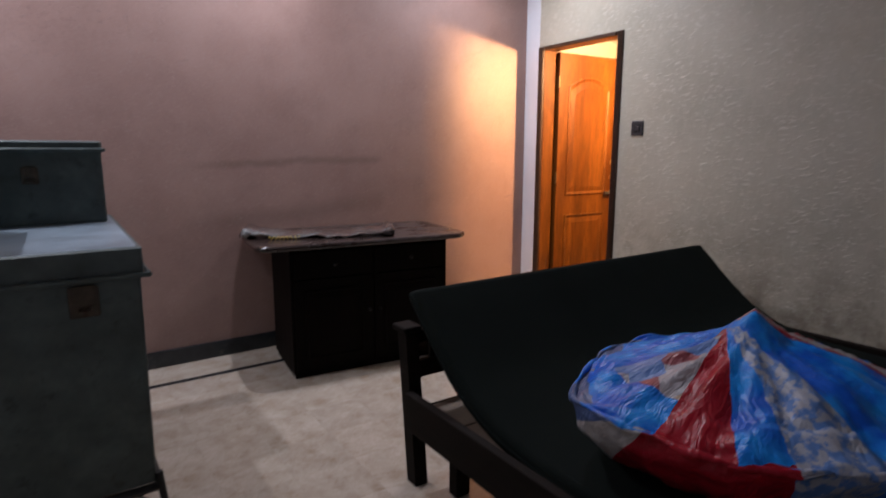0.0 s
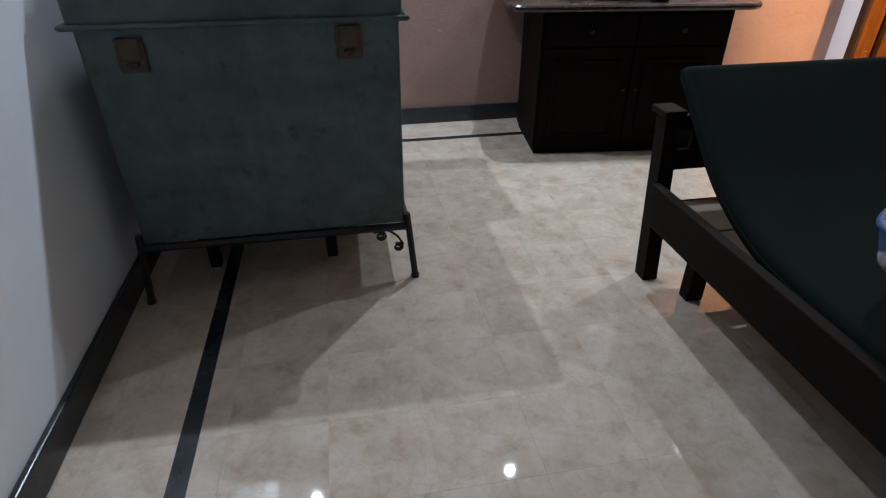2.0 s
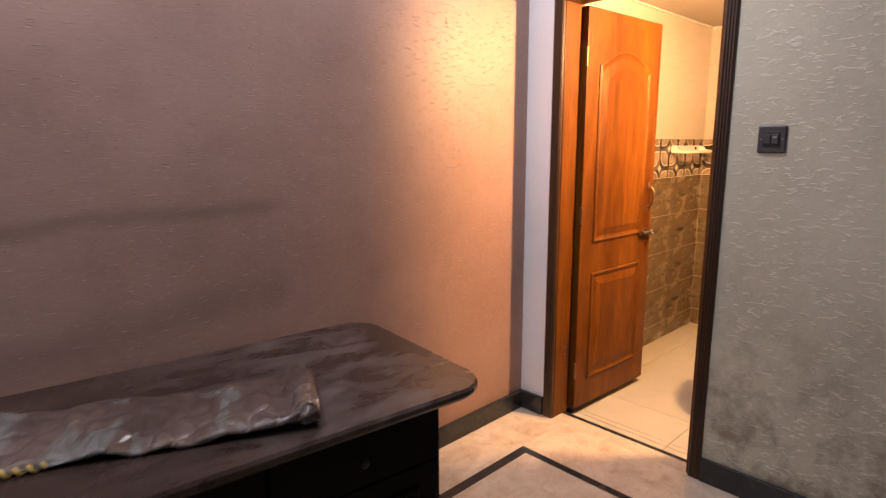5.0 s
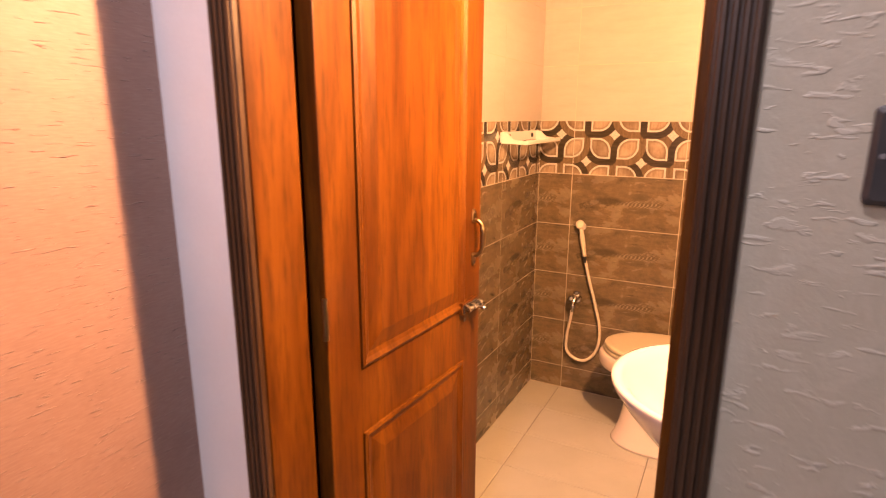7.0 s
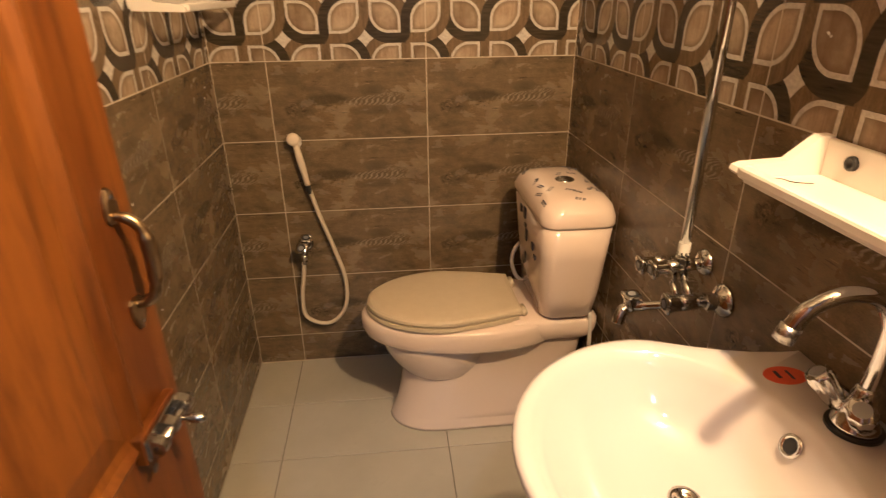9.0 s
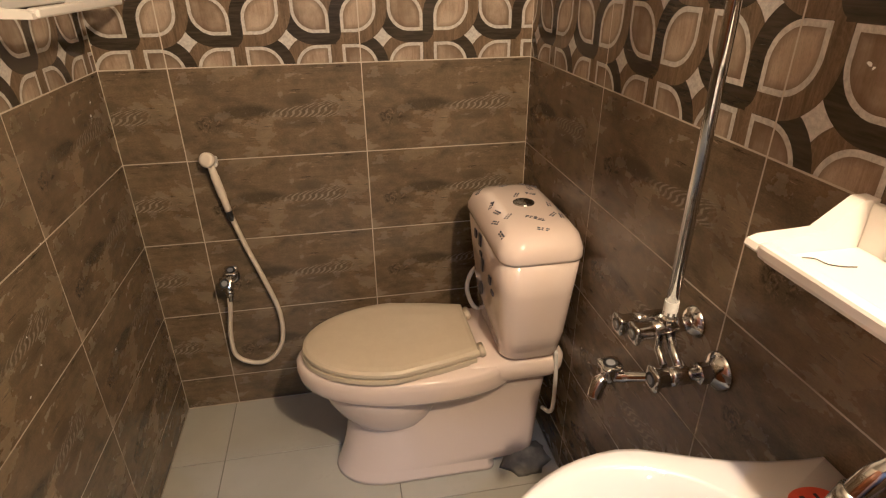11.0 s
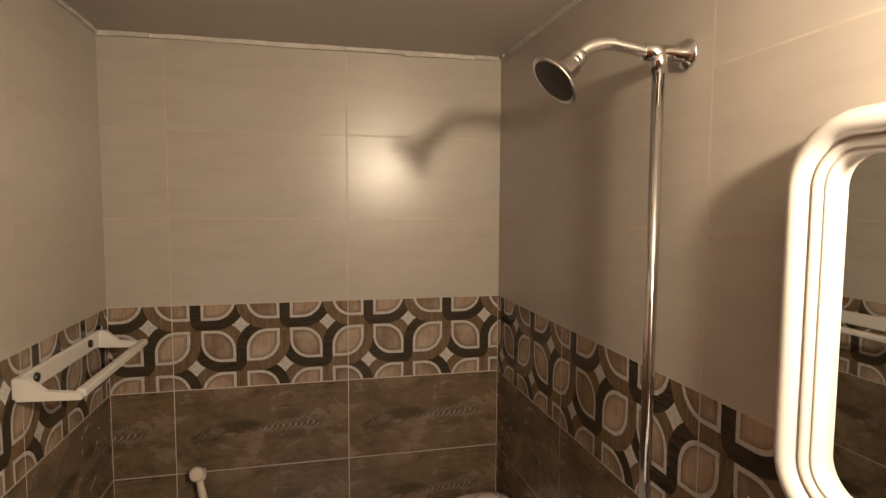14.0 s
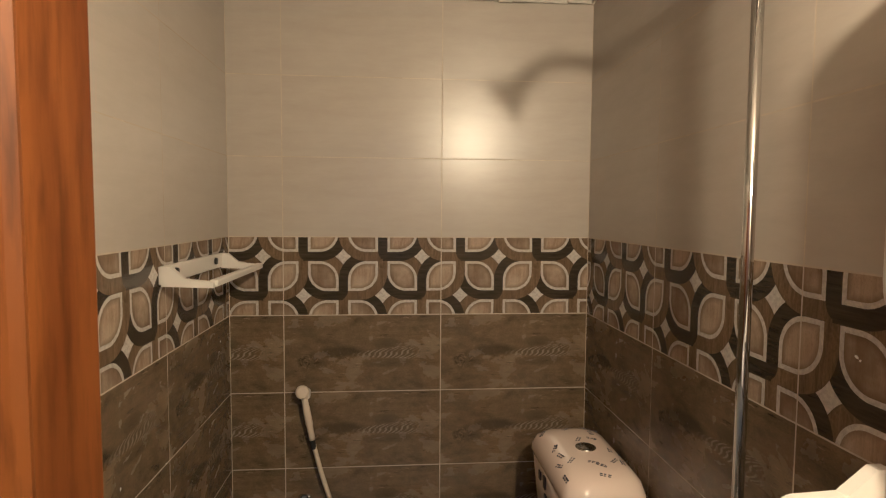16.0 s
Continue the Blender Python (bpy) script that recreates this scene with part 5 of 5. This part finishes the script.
# ---- bed ----
bed = thing("bed", pose(-4.50, -.62, BZ), "old dark wooden bed with low slatted headboard", "bed")
BLX, BLY = 2.06, -1.98
part("side_rail", box(0, .035, BLY, 0, .235, .38, .005), M_BED, bed)
part("side_rail", box(BLX - .035, BLX, BLY, 0, .235, .38, .005), M_BED, bed)
part("foot_rail", box(.035, BLX - .035, BLY, BLY + .035, .235, .38, .005), M_BED, bed)
for xx in (.0, BLX - .055):
    part("head_post", loft([[Vector((xx + .025 * (xx == 0) + .03 * z * (xx == 0) + a, y0 + b, z)) for a, b in ((0, 0), (.055, 0), (.055, .062), (0, .062))] for y0, z in ((-.035, 0), (.005, .25), (.045, .50), (.060, .588))]), M_BED, bed)
    part("post_cap", box(xx + .03 * (xx == 0), xx + .11, .045, .145, .585, .610, .008), M_BED, bed)
    part("foot_post", box(xx, xx + .055, BLY - .02, BLY + .04, 0, .42, .005), M_BED, bed)
part("head_rail", box(.05, BLX - .05, .072, .102, .53, .585, .005), M_BED, bed)
part("head_rail", box(.05, BLX - .05, .045, .075, .40, .470, .005), M_BED, bed)
part("bottom_rail", box(.05, BLX - .05, -.02, .015, .235, .30, .005), M_BED, bed)
for k in range(9):
    xx = .16 + k * .205
    part("headboard_slat", box(xx, xx + .07, .066, .084, .46, .54, .004), M_BED, bed)
for xx in (.11, BLX - .17):
    for yy in (-.185, BLY + .2):
        part("support_leg", box(xx, xx + .062, yy, yy + .05, 0, .25, .004), M_BED, bed)
for k in range(9):
    y0 = -.03 - (k + 1) * .214
    part("base_board", box(.036, BLX - .036, y0 + .006, y0 + .212, .300, .318, .003), M_PLANK, bed, "dusty pale base board" if k == 0 else "")

# foam mattress, its head end propped on the headboard
curve = spline([(0, -.535, .762), (0, -.60, .702), (0, -.72, .590), (0, -.86, .480), (0, -1.02, .405), (0, -1.18, .372), (0, -1.40, .360), (0, -1.95, .358), (0, -2.50, .358)], 6)
mt = []
for i, p in enumerate(curve):
    q = curve[min(i + 1, len(curve) - 1)] - curve[max(i - 1, 0)]
    nrm = Vector((0, -q.z, q.y)).normalized()
    if nrm.z < 0:
        nrm = -nrm
    th = .034 if 0 < i < len(curve) - 1 else .020
    ring = []
    X0, X1 = -4.425 + .03 * min(1, max(0, (-.8 - p.y))), -2.475
    for xx, s in ((X0 + .03, 1), (X0 + .007, .75), (X0, 0), (X0 + .007, -.75), (X0 + .03, -1)):
        ring.append(Vector((xx, p.y, p.z)) + nrm * th * s)
    mid = 12
    for k in range(1, mid):
        xx = X0 + .03 + (X1 - X0 - .06) * k / mid
        ring.append(Vector((xx, p.y, p.z)) - nrm * th)
    for xx, s in ((X1 - .03, -1), (X1 - .007, -.75), (X1, 0), (X1 - .007, .75), (X1 - .03, 1)):
        ring.append(Vector((xx, p.y, p.z)) + nrm * th * s)
    for k in range(1, mid):
        xx = X1 - .03 - (X1 - X0 - .06) * k / mid
        ring.append(Vector((xx, p.y, p.z)) + nrm * (th + .004 * noise.noise((xx * 2.5, p.y * 3, 0))))
    mt.append(ring)
mattress = thing("mattress", pose(0, 0, 0), "thin dark green foam mattress propped against the headboard", "mattress")
part("foam_pad", loft(mt), M_CLOTH, mattress, "", True)
for pick in (2, 2 + 12 + 4):
    part("edge_seam", tube([rg[pick] for rg in mt], .0045, 6), M_CLOTH, mattress)

# tied cloth bundle on the mattress
bag = thing("cloth_bundle", pose(-3.84, -1.46, .392), "slack knotted bundle of blue, red and white printed plastic cloth", "bundle")


def bundle_point(d, out=0.0):
    """A slack sack with one drawn-out corner, its cloth gathered up to a knot on top."""
    az = math.atan2(d.y, d.x)
    rho = math.sqrt(d.x * d.x + d.y * d.y)
    r = 1 + .05 * noise.noise(d * 1.7) + .02 * noise.noise(d * 6) + out
    r += .13 * math.exp(-((az - 2.63) / .28) ** 2) * rho
    ripple = math.sin(az * 16 + 1.5 * noise.noise(d * 2.5)) + .5 * math.sin(az * 37 + 3 * rho)
    if d.z > 0:
        z = .21 + .185 * max(0.0, 1 - rho) ** .95 + .05 * max(0.0, 1 - rho * 5) + .017 * ripple * rho * (1 - rho) * 2.4 + .02 * noise.noise(d * 3) + .008 * noise.noise(d * 9) * rho
    else:
        z = .21 + d.z * .28
        r += .018 * ripple * min(1, -d.z * 2)
    return Vector((d.x * .50 * r + .04 * max(0.0, d.z), d.y * .45 * r - .08 * rho - .06 * max(0.0, d.z), max(z, .004)))


sack = bmesh.new()
bmesh.ops.create_icosphere(sack, subdivisions=6, radius=1)
for v in sack.verts:
    v.co = bundle_point(v.co.normalized())
part("sack", sack, M_BAG, bag, "", True)
lip = [bundle_point(Vector((math.cos(a * math.pi / 60), math.sin(a * math.pi / 60), .03 + .03 * math.sin(a * .31))).normalized(), .004) for a in range(121)]
part("folded_seam", tube(lip, [.009 + .004 * math.sin(q * .8) for q in range(121)], 8), M_BAG, bag, "", True)
flap = []
for q in range(9):
    row_pts = []
    for w in range(15):
        a = -2.72 + w * .05
        hgt = .10 + q * .09 + .012 * math.sin(w * 1.9 + q)
        row_pts.append(bundle_point(Vector((math.cos(a), math.sin(a), hgt)).normalized(), .020 + .012 * math.sin(w * 1.3 + q * .7)))
    flap.append(row_pts)
fl = loft(flap, closed=False, caps=False)
thick = bmesh.ops.extrude_face_region(fl, geom=fl.faces[:])
bmesh.ops.translate(fl, vec=(0, 0, -.006), verts=[e for e in thick["geom"] if isinstance(e, bmesh.types.BMVert)])
part("loose_flap", fl, M_BAG, bag, "", True)

# ---- pieces: wall tiles, floor tiles ----
TH, TWD, G = .27, .54, .0028
ROWS = [(0.002, .13, M_BTILE), (.13, .40, M_BTILE), (.40, .67, M_BTILE), (.67, .94, M_BTILE), (.94, 1.21, M_BTILE), (1.21, 1.48, M_LEAF), (1.48, 1.75, M_LTILE), (1.75, 2.02, M_LTILE), (2.02, 2.289, M_LTILE)]
_tiles = {}


def tile_mesh(u0, u1, v0, v1, mat):
    """A slab whose local origin is the middle of the uncut tile, so that the print stays in place on cut ones."""
    key = (round(u0, 3), round(u1, 3), round(v0, 3), round(v1, 3), mat.name)
    if key not in _tiles:
        b = bmesh.new()
        c = .0003
        g = G * .5
        r0 = [Vector((x, .0040, z)) for x, z in ((u0 + g, v0 + g), (u1 - g, v0 + g), (u1 - g, v1 - g), (u0 + g, v1 - g))]
        r1 = [Vector((p.x, c, p.z)) for p in r0]
        r2 = [Vector((x, 0, z)) for x, z in ((u0 + g + c, v0 + g + c), (u1 - g - c, v0 + g + c), (u1 - g - c, v1 - g - c), (u0 + g + c, v1 - g - c))]
        loft([r0, r1, r2], b)
        _tiles[key] = link_mesh("tile", b, mat)
    return _tiles[key]


def tile_wall(parent, m, joints, length):
    """Tiles on a wall: local x along it, local -y into the room; joints: where full columns begin."""
    for z0, z1, mat in ROWS:
        zc = (z1 - TH / 2) if z0 < .1 else (z0 + TH / 2)
        for j0 in joints:
            a, b = max(0, j0), min(length, j0 + TWD)
            if b - a < .012:
                continue
            uc = j0 + TWD / 2
            name = "brown_tile" if mat is M_BTILE else "leaf_tile" if mat is M_LEAF else "beige_tile"
            ob = new(name, tile_mesh(a - uc, b - uc, z0 - zc, z1 - zc, mat))
            ob.parent = parent
            ob.matrix_basis = m @ Matrix.Translation((uc, 0, zc))


# east: x runs from north to south on the wall seen from inside
tile_wall(bath_e, pose(0, BN, 0, 0, 0, -90), [BN - 1.064 - TWD, BN - 1.064, BN - .524], BN)
tile_wall(bath_s, pose(0, 0, 0, 0, 0, 180), [-.020, .520, 1.060, 1.600], 2.0)
tile_wall(bath_n, pose(BW, BN, 0), [2.0 - .52 - 3 * TWD, 2.0 - .52 - 2 * TWD, 2.0 - .52 - TWD, 2.0 - .52], 2.0)
tile_wall(bath_w, pose(BW, 0, 0, 0, 0, 90), [-.27, .27], DS - .002)

_slabs = {}


def slab(parent, name, x0, x1, y0, y1, z, mat, gap):
    key = (round(x1 - x0, 3), round(y1 - y0, 3), mat.name)
    if key not in _slabs:
        w, d, c = (x1 - x0) / 2 - gap / 2, (y1 - y0) / 2 - gap / 2, gap * .3
        b = loft([[Vector((sx * w, sy * d, -.012)) for sx, sy in ((-1, -1), (1, -1), (1, 1), (-1, 1))], [Vector((sx * w, sy * d, -c)) for sx, sy in ((-1, -1), (1, -1), (1, 1), (-1, 1))],
                  [Vector((sx * (w - c), sy * (d - c), 0)) for sx, sy in ((-1, -1), (1, -1), (1, 1), (-1, 1))]])
        _slabs[key] = link_mesh(name, b, mat)
    ob = new(name, _slabs[key])
    ob.parent = parent
    ob.location = ((x0 + x1) / 2, (y0 + y1) / 2, z)


def tile_field(parent, name, x0, x1, y0, y1, sx, sy, z, mat, gap, ox=0.0, oy=0.0):
    ys = [y0] + [v for v in (oy + k * sy for k in range(-60, 60)) if y0 + .01 < v < y1 - .01] + [y1]
    xs = [x0] + [v for v in (ox + k * sx for k in range(-60, 60)) if x0 + .01 < v < x1 - .01] + [x1]
    for a, b in zip(xs, xs[1:]):
        for c, d in zip(ys, ys[1:]):
            slab(parent, name, a, b, c, d, z, mat, gap)


tile_field(floor, "marble_tile", SW[1], SE[0], SS[1], SN[0], .262, .262, BZ, M_MARBLE, .0003, -5.099, -.598)
tile_field(floor, "marble_tile", XW, XE, SN[1], YN, .53, .4, BZ, M_MARBLE, .0003, -5.099, 9)
tile_field(floor, "marble_tile", SE[1], XE, SS[0], SN[1], .4, .53, BZ, M_MARBLE, .0003, 9, -.598)
tile_field(floor, "marble_tile", XW, SW[0], SS[0], SN[1], .4, .53, BZ, M_MARBLE, .0003, 9, -.598)
tile_field(floor, "marble_tile", XW, XE, YS, SS[0], .53, .4, BZ, M_MARBLE, .0003, -5.099, 9)
tile_field(floor, "marble_tile", XE, -2.122, DS, DN, .53, .53, BZ, M_MARBLE, .0003, 9, 9)
tile_field(bath_floor, "floor_tile", -2.095, BW - .001, .338, 1.034, .28, .56, 0.0, M_FTILE, .0028, -.281, .514)
tile_field(bath_floor, "floor_tile", BW, 0, 0, BN, .28, .56, 0.0, M_FTILE, .0028, -.281, .514)
